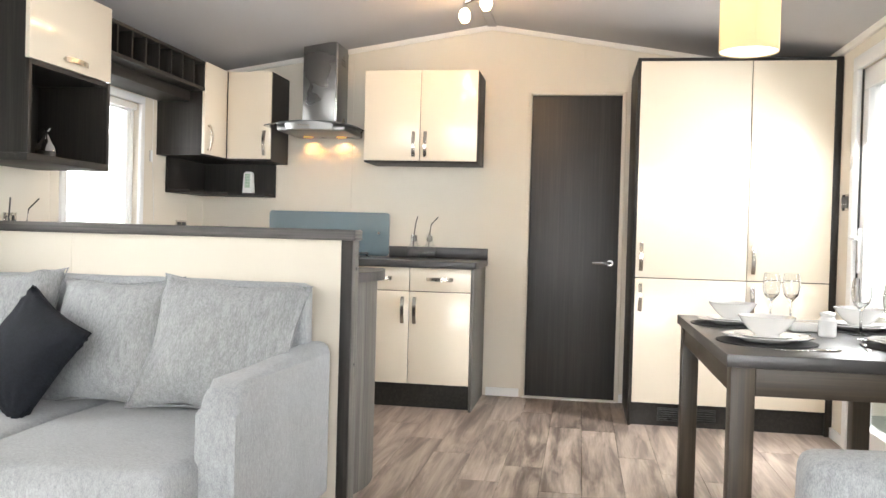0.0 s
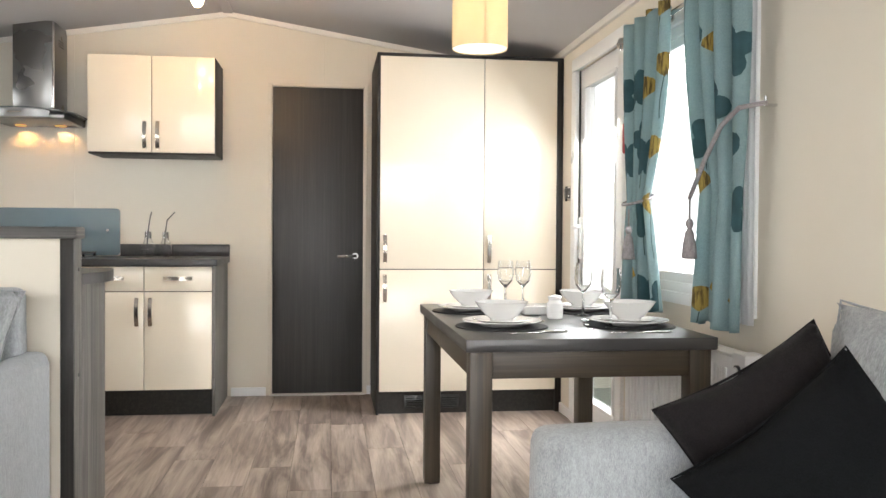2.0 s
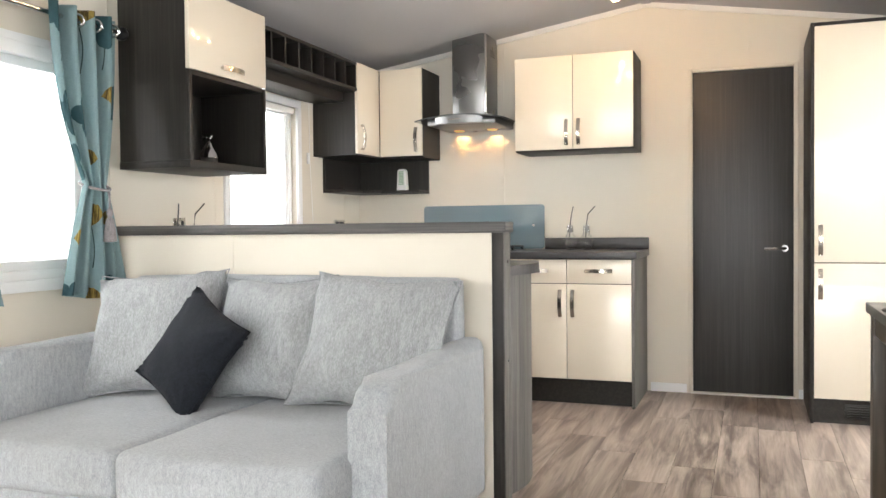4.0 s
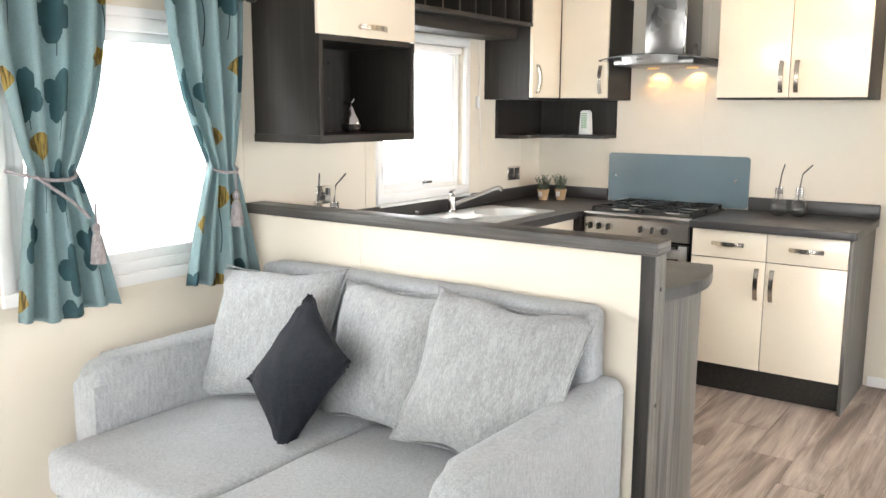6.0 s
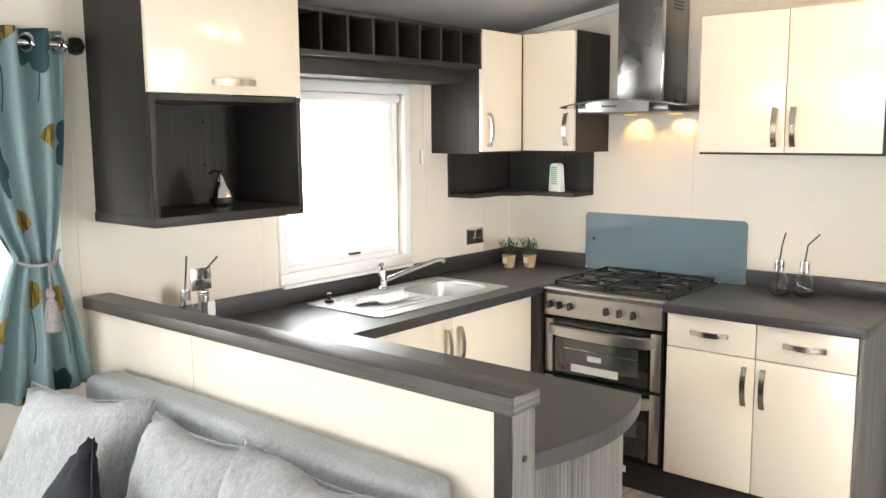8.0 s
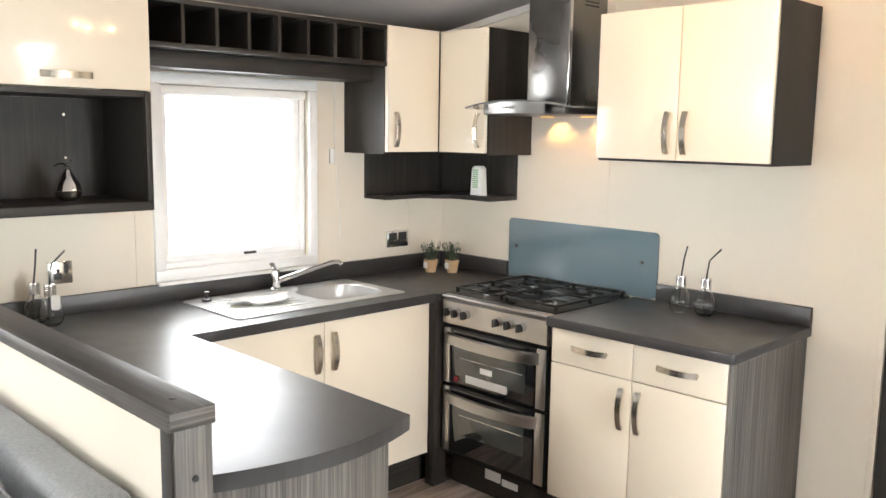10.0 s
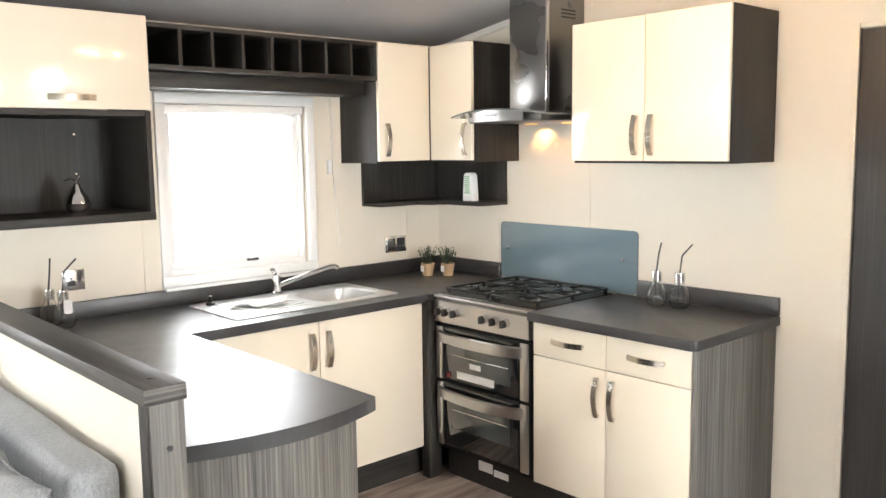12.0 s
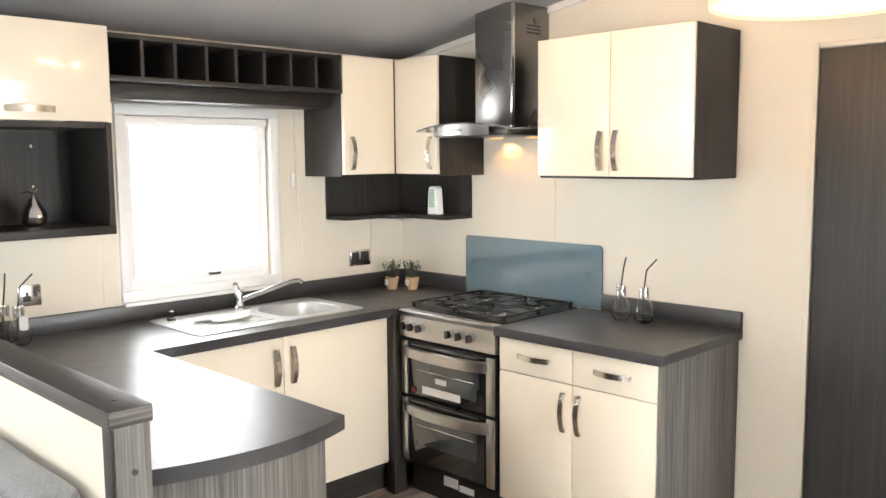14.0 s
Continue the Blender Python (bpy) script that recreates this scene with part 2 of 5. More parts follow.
BLUEG = mottled("blue_grey_splash_glass", (0.125, 0.178, 0.205), 0.08, 0.03, 3, 50, 0.0, Coat_Weight=1.0)
GREYF = woven("grey_chenille", (0.26, 0.272, 0.281), (0.44, 0.458, 0.471), 420)
GREYC = woven("grey_cushion_weave", (0.215, 0.222, 0.226), (0.385, 0.394, 0.398), 330, grain=(1, 0.22, 1))
BLACKF = woven("charcoal_velvet", (0.006, 0.007, 0.009), (0.016, 0.018, 0.024), 300, 0.9, 0.02)
JETF = woven("jet_black_velvet", (0.0025, 0.0028, 0.0032), (0.0065, 0.007, 0.008), 300, 0.9, 0.0)
BROWNF = woven("brown_black_velvet", (0.006, 0.005, 0.0055), (0.015, 0.0125, 0.013), 300, 0.9, 0.02)
CORD = woven("grey_mauve_cord", (0.16, 0.14, 0.145), (0.36, 0.33, 0.33), 500)
CLOTH = poppy_cloth()
NET = mottled("white_lining", (0.8, 0.8, 0.8), 0.9, 0.02, 4, 300, 0.05)
CHINA = mottled("white_china", (0.82, 0.81, 0.79), 0.18, 0.02, 8, 60, 0.0, Coat_Weight=0.5)
SLATE = mottled("dark_placemat", (0.03, 0.03, 0.032), 0.7, 0.2, 20, 200, 0.2)
PLAST = mottled("white_plastic", (0.80, 0.80, 0.78), 0.4, 0.02, 8, 100, 0.01)
BLACKP = mottled("black_plastic", (0.02, 0.02, 0.02), 0.4, 0.1, 8, 100, 0.02)
GREENP = mottled("green_print", (0.22, 0.40, 0.22), 0.5, 0.1, 8, 100, 0.0)
LEAF = mottled("dull_green_leaf", (0.06, 0.085, 0.05), 0.6, 0.4, 40, 200, 0.1)
PAPER = mottled("kraft_paper", (0.52, 0.36, 0.21), 0.85, 0.1, 20, 200, 0.15)
PAPERW = mottled("white_paper", (0.78, 0.77, 0.75), 0.8, 0.04, 12, 200, 0.05)
SINKM = mottled("satin_sink_steel", (0.66, 0.66, 0.65), 0.34, 0.05, 8, 200, 0.0, 0.9)
RED = mottled("red_enamel", (0.28, 0.018, 0.025), 0.4, 0.1, 8, 100, 0.02)
GLASS = clear_glass("clear_glass")
DRINK = clear_glass("thin_drinking_glass", (0.98, 0.99, 0.99))
DRINK.node_tree.nodes["Principled BSDF"].inputs["IOR"].default_value = 1.38
BULB = glowing("lit_bulb", (1.0, 0.78, 0.48), 18)
HOODB = glowing("lit_hood_lens", (1.0, 0.50, 0.16), 1.8)
SHADE = mottled("cream_lamp_fabric", (0.85, 0.74, 0.55), 0.8, 0.03, 6, 300, 0.1)
OUT = glowing("glowing_white_backdrop", (1.0, 1.0, 1.0), 2.2)


# ---- mesh helpers ----
def box(bm, x0, x1, y0, y1, z0, z1, bev=0.0, seg=2):
    vs = [bm.verts.new((x, y, z)) for x in (x0, x1) for y in (y0, y1) for z in (z0, z1)]
    fs = [bm.faces.new([vs[i] for i in q]) for q in ((0, 1, 3, 2), (4, 6, 7, 5), (0, 4, 5, 1), (2, 3, 7, 6), (0, 2, 6, 4), (1, 5, 7, 3))]
    if bev:
        es = {e for f in fs for e in f.edges}
        bmesh.ops.bevel(bm, geom=list(es), offset=bev, segments=seg, profile=0.5, affect="EDGES")
    return bm


def boxed(x0, x1, y0, y1, z0, z1, bev=0.0, seg=2):
    return box(bmesh.new(), x0, x1, y0, y1, z0, z1, bev, seg)


def lathe(profile, at=(0, 0, 0), n=28, bm=None):
    """A turned shape from (radius, height) pairs."""
    bm = bm or bmesh.new()
    rings = []
    for r, z in profile:
        rings.append([bm.verts.new((at[0] + max(r, 1e-4) * math.cos(2 * math.pi * i / n), at[1] + max(r, 1e-4) * math.sin(2 * math.pi * i / n), at[2] + z)) for i in range(n)])
    for a, b in zip(rings, rings[1:]):
        for i in range(n):
            bm.faces.new((a[i], a[(i + 1) % n], b[(i + 1) % n], b[i]))
    return bm


def tube(points, r, n=12, bm=None, flat=1.0):
    """A round bar along points; flat squeezes it."""
    bm = bm or bmesh.new()
    pts = [Vector(p) for p in points]
    rings = []
    for i, p in enumerate(pts):
        way = (pts[min(i + 1, len(pts) - 1)] - pts[max(i - 1, 0)]).normalized()
        side = way.cross(Vector((0, 0, 1)) if abs(way.z) < 0.95 else Vector((0, 1, 0))).normalized()
        up = side.cross(way)
        rings.append([bm.verts.new(p + side * r * math.cos(2 * math.pi * k / n) + up * r * flat * math.sin(2 * math.pi * k / n)) for k in range(n)])
    for a, b in zip(rings, rings[1:]):
        for k in range(n):
            bm.faces.new((a[k], a[(k + 1) % n], b[(k + 1) % n], b[k]))
    for ring in (rings[0], rings[-1]):
        bm.faces.new(ring)
    return bm


def prism(outline, z0, z1, bev=0.0, axis="z"):
    """An outline pushed up; axis names the way it is pushed."""
    bm = bmesh.new()
    put = {"z": lambda a, b, c: (a, b, c), "y": lambda a, b, c: (a, c, b), "x": lambda a, b, c: (c, a, b)}[axis]
    lo = [bm.verts.new(put(a, b, z0)) for a, b in outline]
    hi = [bm.verts.new(put(a, b, z1)) for a, b in outline]
    n = len(lo)
    bm.faces.new(lo), bm.faces.new(hi)
    for i in range(n):
        bm.faces.new((lo[i], lo[(i + 1) % n], hi[(i + 1) % n], hi[i]))
    if bev:
        rim = [e for e in bm.edges if (e.verts[0] in lo) == (e.verts[1] in lo)]
        bmesh.ops.bevel(bm, geom=rim, offset=bev, segments=3, profile=0.5, affect="EDGES")
    return bm


def base_of(ob):
    at = Vector((0, 0, 0))
    while ob is not None:
        at += ob.location
        ob = ob.parent
    return at


def part(name, bm, material, parent=None, label="", local=False, smooth=True, angle=25):
    """One mesh object out of a bmesh, under a thing or a part."""
    bmesh.ops.recalc_face_normals(bm, faces=bm.faces[:])
    if parent is not None and not local:
        bmesh.ops.translate(bm, verts=bm.verts[:], vec=-base_of(parent))
    me = bpy.data.meshes.new(name)
    for f in bm.faces:
        f.smooth = smooth
    lim = radians(angle)
    for e in bm.edges:
        if len(e.link_faces) == 2 and e.calc_face_angle(0) > lim:
            e.smooth = False
    bm.to_mesh(me)
    bm.free()
    me.materials.append(material)
    ob = new(name, me)
    ob.parent = parent
    if label:
        ob["label"] = label
    return ob


def thing(name, at, label, category, group="", kind=""):
    ob = new(name)
    ob.empty_display_size = 0.05
    ob.location = at
    return tagged(ob, label, category, group, kind)


def struct(name, bm, material, label, category):
    return tagged(part(name, bm, material, None, smooth=False), label, category, "", "structure")


def pierced(axis, face0, face1, a0, a1, z0, z1, holes):
    """A wall slab along one axis with openings (a0, a1, z0, z1) through it."""
    bm = bmesh.new()

    def slab(p, q, r, s):
        if q - p > 1e-4 and s - r > 1e-4:
            box(bm, *((face0, face1, p, q) if axis == "y" else (p, q, face0, face1)), r, s)
    at = a0
    for h0, h1, l0, l1 in sorted(holes):
        slab(at, h0, z0, z1)
        slab(h0, h1, z0, l0)
        slab(h0, h1, l1, z1)
        at = h1
    slab(at, a1, z0, z1)
    return bm


# ---- structure ----
L, R, FAR, NEAR = -2.64, 1.39, 5.60, -1.90
RIDGE, PEAK, SLOPE = -0.625, 2.455, 0.158
KWIN = (3.980, 4.727, 1.02, 1.805)
LWIN = (2.10, 3.00, 0.85, 1.775)
DWIN = (2.66, 3.68, 0.82, 1.90)
SWIN = (-1.65, -0.15, 0.12, 1.95)
EDOOR = (3.93, 4.64, 0.03, 1.97)
PATIO = (-2.35, 1.15, 0.05, 2.0)
floor = struct("floor", boxed(L, R, NEAR, FAR, -0.06, -0.004), mottled("dark_plank_joint", (0.03, 0.024, 0.02), 0.8), "grey-brown wood-effect plank flooring", "floor")
struct("wall_north", boxed(L - 0.1, R + 0.1, FAR, FAR + 0.1, -0.06, 2.6), WALL, "cream panelled end wall of the kitchen", "wall")
struct("wall_west", pierced("y", L - 0.1, L, NEAR, FAR, -0.06, 2.6, [KWIN, LWIN]), WALL, "cream panelled side wall with two windows", "wall")
struct("wall_east", pierced("y", R, R + 0.1, NEAR, FAR, -0.06, 2.6, [DWIN, EDOOR, SWIN]), WALL, "cream panelled side wall with door and windows", "wall")
struct("wall_south", pierced("x", NEAR - 0.1, NEAR, L - 0.1, R + 0.1, -0.06, 2.6, [PATIO]), WALL, "cream end wall with patio doors", "wall")
roof = bmesh.new()
for side, edge in ((-1, L - 0.1), (1, R + 0.1)):
    low = PEAK - SLOPE * abs(edge - RIDGE)
    quad = [(RIDGE, PEAK), (edge, low), (edge, low + 0.06), (RIDGE, PEAK + 0.06)]
    lo = [roof.verts.new((x, NEAR - 0.1, z)) for x, z in quad]
    hi = [roof.verts.new((x, FAR + 0.1, z)) for x, z in quad]
    roof.faces.new(lo), roof.faces.new(hi)
    for i in range(4):
        roof.faces.new((lo[i], lo[(i + 1) % 4], hi[(i + 1) % 4], hi[i]))
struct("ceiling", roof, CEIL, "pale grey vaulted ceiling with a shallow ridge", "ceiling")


def ceiling_at(x):
    return PEAK - SLOPE * abs(x - RIDGE)


cov = bmesh.new()
for x0, x1 in ((L, RIDGE), (RIDGE, R)):
    quad = [(x0, ceiling_at(x0) - 0.032), (x1, ceiling_at(x1) - 0.032), (x1, ceiling_at(x1) + 0.004), (x0, ceiling_at(x0) + 0.004)]
    lo = [cov.verts.new((x, FAR - 0.018, z)) for x, z in quad]
    hi = [cov.verts.new((x, FAR + 0.002, z)) for x, z in quad]
    cov.faces.new(lo), cov.faces.new(hi)
    for i in range(4):
        cov.faces.new((lo[i], lo[(i + 1) % 4], hi[(i + 1) % 4], hi[i]))
struct("trim", cov, TRIM, "white coving along the sloped ceiling edge", "trim")
struct("trim", boxed(R - 0.022, R + 0.002, NEAR, FAR - 0.02, ceiling_at(R) - 0.035, ceiling_at(R) + 0.005, 0.006), TRIM, "white coving along the side wall", "trim")
struct("trim", boxed(L - 0.002, L + 0.022, NEAR, FAR - 0.02, ceiling_at(L) - 0.035, ceiling_at(L) + 0.005, 0.006), TRIM, "white coving along the side wall", "trim")
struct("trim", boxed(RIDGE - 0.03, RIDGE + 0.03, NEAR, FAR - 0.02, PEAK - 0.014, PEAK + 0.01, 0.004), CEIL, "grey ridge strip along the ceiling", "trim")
for x0, x1 in ((-0.605, -0.385), (0.25, 0.30)):
    struct("baseboard", boxed(x0, x1, FAR - 0.014, FAR + 0.002, 0.0, 0.055, 0.003), WHITE, "white skirting board", "baseboard")
struct("baseboard", boxed(R - 0.014, R + 0.002, 4.72, 4.94, 0.0, 0.055, 0.003), WHITE, "white skirting board", "baseboard")
for x in (-1.565, -0.015, 0.27):
    struct("trim", boxed(x - 0.004, x + 0.004, FAR - 0.003, FAR + 0.001, 2.0 if x == -0.015 else 0.06, ceiling_at(x) - 0.03, 0.001), WALL, "narrow cream panel joint strip", "trim")
for y in (5.36, 3.87, 3.10):
    struct("trim", boxed(L - 0.001, L + 0.003, y - 0.004, y + 0.004, 0.06, 2.1, 0.001), WALL, "narrow cream panel joint strip", "trim")
struct("ground", boxed(-60, 60, -60, 60, -0.7, -0.6), mottled("pale_ground", (0.3, 0.32, 0.25), 0.9, 0.2, 0.4, 10, 0.3), "pale ground outside the windows", "ground")
# added emissive panels, standing in for the bright daylight view through the glass
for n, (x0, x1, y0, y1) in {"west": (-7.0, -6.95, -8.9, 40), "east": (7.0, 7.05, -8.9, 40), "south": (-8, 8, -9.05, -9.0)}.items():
    struct("backdrop", boxed(x0, x1, y0, y1, -0.6, 9), OUT, "plain glowing white backdrop panel outside the windows", "backdrop")


def window_unit(name, face, sign, hole, label, sash=True, wide=0.045, slim=0.04, deep=0.0):
    """A white window in a side wall: casing, fixed outer sections, sash and pane."""
    y0, y1, z0, z1 = hole
    w = thing(name, (face, (y0 + y1) / 2, z0), label, "window", "", "structure")

    def ring(nm, a0, a1, b0, b1, thick, d0, d1, mat=WHITE):
        xs = sorted((face + sign * d0, face + sign * d1))
        bm = bmesh.new()
        for q in ((a0, a1, b0, b0 + thick), (a0, a1, b1 - thick, b1), (a0, a0 + thick, b0 + thick, b1 - thick), (a1 - thick, a1, b0 + thick, b1 - thick)):
            box(bm, xs[0], xs[1], *q, 0.004)
        return part(nm, bm, mat, w)
    ring("casing", y0 - 0.035, y1 + 0.035, z0 - 0.035, z1 + 0.035, 0.045, -0.016, 0.004)
    ring("window_frame", y0 + 0.002, y1 - 0.002, z0 + 0.002, z1 - 0.002, wide, 0.01 + deep, 0.07 + deep)
    if sash:
        ring("sash", y0 + wide, y1 - wide, z0 + wide, z1 - wide, slim, 0.02 + deep, 0.055 + deep)
        inset = wide + slim
    else:
        inset = wide
    xs = sorted((face + sign * (0.036 + deep), face + sign * (0.042 + deep)))
    part("pane", boxed(xs[0], xs[1], y0 + inset - 0.005, y1 - inset + 0.005, z0 + inset - 0.005, z1 - inset + 0.005), GLASS, w).visible_shadow = False
    return w


kw = window_unit("window_1", L, -1, KWIN, "white kitchen window above the sink", True, 0.028, 0.03, 0.028)
part("window_sill", boxed(L - 0.01, L + 0.03, KWIN[0] - 0.03, KWIN[1] + 0.03, KWIN[2] - 0.052, KWIN[2] - 0.036, 0.004), WHITE, kw)
part("catch", tube([(L - 0.048, 4.40, 1.062), (L - 0.02, 4.40, 1.066), (L - 0.02, 4.44, 1.066)], 0.006), BLACKP, kw, "small dark window catch")
part("blind_cassette", boxed(L - 0.036, L - 0.008, KWIN[0] + 0.012, KWIN[1] - 0.012, KWIN[3] - 0.05, KWIN[3] - 0.012, 0.008), WHITE, kw)
lw = window_unit("window_2", L, -1, LWIN, "white lounge window between curtains")
part("blind_cassette", boxed(L - 0.006, L + 0.03, LWIN[0], LWIN[1], LWIN[3] - 0.05, LWIN[3], 0.008), WHITE, lw)
dw = window_unit("window_3", R, 1, DWIN, "white dining window between curtains")
window_unit("window_4", R, 1, SWIN, "tall white side window by the patio doors")
pd = thing("door_3", (-0.6, NEAR, 0), "white glazed patio doors", "door", "", "structure")
for i in range(4):
    a = PATIO[0] + 0.875 * i
    bm = bmesh.new()
    for q in ((a, a + 0.874, 0.05, 0.13), (a, a + 0.874, 1.92, 2.0), (a, a + 0.07, 0.13, 1.92), (a + 0.804, a + 0.874, 0.13, 1.92)):
        box(bm, q[0], q[1], NEAR - 0.07, NEAR - 0.01, q[2], q[3], 0.004)
    lf = part("door_leaf", bm, WHITE, pd)
    part("pane", boxed(a + 0.066, a + 0.808, NEAR - 0.044, NEAR - 0.036, 0.126, 1.924), GLASS, lf).visible_shadow = False

# outer glazed door in the side wall
ed = thing("door_2", (R, 4.285, 0), "white glazed outer door with a lever handle", "door", "", "structure")
bm = bmesh.new()
for q in ((3.86, 4.71, 1.965, 2.035), (3.86, 3.935, 0.0, 1.965), (4.635, 4.71, 0.0, 1.965)):
    box(bm, R - 0.02, R + 0.004, *q, 0.005)
part("casing", bm, WHITE, ed)
bm = bmesh.new()
for q in ((3.94, 4.63, 0.03, 0.16), (3.94, 4.63, 1.86, 1.965), (3.94, 4.04, 0.16, 1.86), (4.53, 4.63, 0.16, 1.86)):
    box(bm, R + 0.012, R + 0.07, *q, 0.006)
leaf = part("door_leaf", bm, WHITE, ed)
part("pane", boxed(R + 0.036, R + 0.044, 4.034, 4.536, 0.154, 1.866), GLASS, leaf).visible_shadow = False
bm = bmesh.new()
for q in ((4.03, 4.54, 0.15, 0.168), (4.03, 4.54, 1.852, 1.87), (4.03, 4.048, 0.168, 1.852), (4.522, 4.54, 0.168, 1.852)):
    box(bm, R + 0.003, R + 0.013, *q, 0.003)
part("glazing_bead", bm, WHITE, leaf)
part("gasket", boxed(R + 0.004, R + 0.012, 4.628, 4.634, 0.03, 1.965), BLACKP, ed, "dark rubber seal")
part("handle_plate", boxed(R - 0.006, R + 0.012, 4.57, 4.60, 0.92, 1.15, 0.006), WHITE, leaf)
part("lever_handle", tube([(R - 0.004, 4.585, 1.10), (R - 0.045, 4.585, 1.10), (R - 0.048, 4.55, 1.10), (R - 0.045, 4.47, 1.095)], 0.009), WHITE, leaf)
part("lock_cylinder", tube([(R - 0.012, 4.585, 0.98), (R, 4.585, 0.98)], 0.011), CHROME, leaf)

# inner door in the end wall
dr = thing("door_1", (-0.055, FAR, 0), "closed charcoal wood-grain inner door", "door", "", "structure")
bm = bmesh.new()
box(bm, -0.372, -0.348, FAR - 0.02, FAR + 0.002, 0, 2.012, 0.004)
box(bm, 0.236, 0.262, FAR - 0.02, FAR + 0.002, 0, 2.012, 0.004)
box(bm, -0.348, 0.236, FAR - 0.02, FAR + 0.002, 1.992, 2.012, 0.004)
part("door_frame", bm, WALL, dr, "cream door lining")
dl = part("door_leaf", boxed(-0.345, 0.233, FAR - 0.012, FAR + 0.003, 0.014, 1.989, 0.002), DOORW, dr)
part("threshold", boxed(-0.36, 0.25, FAR - 0.03, FAR - 0.001, 0.0, 0.010, 0.003), TRIM, dr, "pale threshold strip")
part("handle_rose", tube([(0.185, FAR - 0.012, 0.905), (0.185, FAR - 0.024, 0.905)], 0.02, 24), STEEL, dl)
part("lever_handle", tube([(0.185, FAR - 0.02, 0.905), (0.185, FAR - 0.06, 0.905), (0.165, FAR - 0.066, 0.905), (0.07, FAR - 0.062, 0.903)], 0.009), CHROME, dl)


# ---- kitchen ----
def bow_handle(parent, at, along, out, length=0.135, mat=None):
    """A flat bowed strap handle on two feet; along and out are unit axes."""
    a, o, c = Vector(along), Vector(out), Vector(at)
    s = a.cross(o)
    bm = bmesh.new()
    rings = []
    n = 14
    for i in range(n + 1):
        u = i / n * 2 - 1
        lift = 0.012 + 0.018 * (1 - u * u)
        mid = c + a * (u * length / 2) + o * lift
        rings.append([bm.verts.new(mid + s * p * 0.011 + o * q) for p, q in ((-1, -0.003), (1, -0.003), (1, 0.003), (-1, 0.003))])
    for p, q in zip(rings, rings[1:]):
        for k in range(4):
            bm.faces.new((p[k], p[(k + 1) % 4], q[(k + 1) % 4], q[k]))
    bm.faces.new(rings[0]), bm.faces.new(rings[-1])
    for u in (-0.92, 0.92):
        tube([c + a * (u * length / 2), c + a * (u * length / 2) + o * 0.016], 0.007, 8, bm)
    return part("handle", bm, mat or SATIN, parent, "satin nickel bow handle")


X, Y, Z = Vector((1, 0, 0)), Vector((0, 1, 0)), Vector((0, 0, 1))

# base unit right of the cooker
bu = thing("base_cabinet", (-1.02, 5.3, 0), "cream gloss two-drawer two-door base cabinet with grey end panel", "cabinet")
part("body", boxed(-1.395, -0.645, 5.022, 5.598, 0.15, 0.858), DARK, bu)
part("plinth", boxed(-1.395, -0.645, 5.075, 5.09, 0.0, 0.15), DARKX, bu)
part("end_panel", boxed(-0.643, -0.627, 5.0, 5.598, 0.0, 0.858, 0.002), ENDS, bu, "grey streaked ash end panel")
for i, (x0, x1) in enumerate(((-1.393, -1.021), (-1.017, -0.646))):
    d = part("drawer_front", boxed(x0, x1, 5.0, 5.02, 0.716, 0.856, 0.002), CREAM, bu)
    bow_handle(d, ((x0 + x1) / 2, 5.0, 0.79), X, -Y, 0.16)
    d = part("door", boxed(x0, x1, 5.0, 5.02, 0.156, 0.712, 0.002), CREAM, bu)
    bow_handle(d, (x1 - 0.035 if i == 0 else x0 + 0.035, 5.0, 0.60), Z, -Y, 0.16)

# sink unit along the side wall
su = thing("sink_cabinet", (-2.35, 4.4, 0), "cream gloss two-door sink base cabinet", "cabinet")
part("body", boxed(L + 0.002, -2.072, 3.78, 4.965, 0.15, 0.76), DARK, su)
part("top_rail", boxed(-2.09, -2.072, 3.78, 4.965, 0.761, 0.858), DARK, su)
part("plinth", boxed(-2.13, -2.115, 3.78, 5.07, 0.0, 0.15), DARKX, su)
for i, (y0, y1) in enumerate(((3.785, 4.366), (4.370, 4.950))):
    d = part("door", boxed(-2.07, -2.05, y0, y1, 0.156, 0.856, 0.002), CREAM, su)
    bow_handle(d, (-2.05, y1 - 0.04 if i == 0 else y0 + 0.04, 0.73), Z, X, 0.16)
part("corner_post", boxed(-2.072, -2.012, 4.955, 5.03, 0.0, 0.872, 0.002), DARK, su, "dark ash corner post")

# peninsula
BOW = [(-0.895 + 0.062 * math.sin(math.pi * i / 14) ** 0.9, 3.198 + 0.577 * i / 14) for i in range(15)]
pn = thing("peninsula_cabinet", (-1.5, 3.5, 0), "peninsula base cabinet with bowed grey ash end panel", "cabinet")
part("body", boxed(-2.05, -0.97, 3.20, 3.72, 0.0, 0.858), DARK, pn)
part("end_panel", prism([(-0.968, 3.20)] + [(x - 0.025, 3.20 + (y - 3.198) * 0.91) for x, y in BOW] + [(-0.968, 3.728)], 0.0, 0.858), ENDS, pn, "bowed grey streaked ash panel")
wt = thing("worktop", (-2.0, 4.2, 0.9), "dark slate-effect worktop running round the kitchen", "worktop")
pieces = ([(L + 0.002, 3.198)] + BOW + [(-2.03, 3.775), (-2.03, 4.47), (L + 0.002, 4.47)],
          [(-2.165, 4.47), (-2.03, 4.47), (-2.03, 4.84), (-2.165, 4.84)],
          [(L + 0.002, 4.47), (-2.495, 4.47), (-2.495, 4.84), (L + 0.002, 4.84)],
          [(L + 0.002, 4.84), (-2.03, 4.84), (-2.03, 4.97), (-2.012, 4.97), (-2.012, 5.598), (L + 0.002, 5.598)])
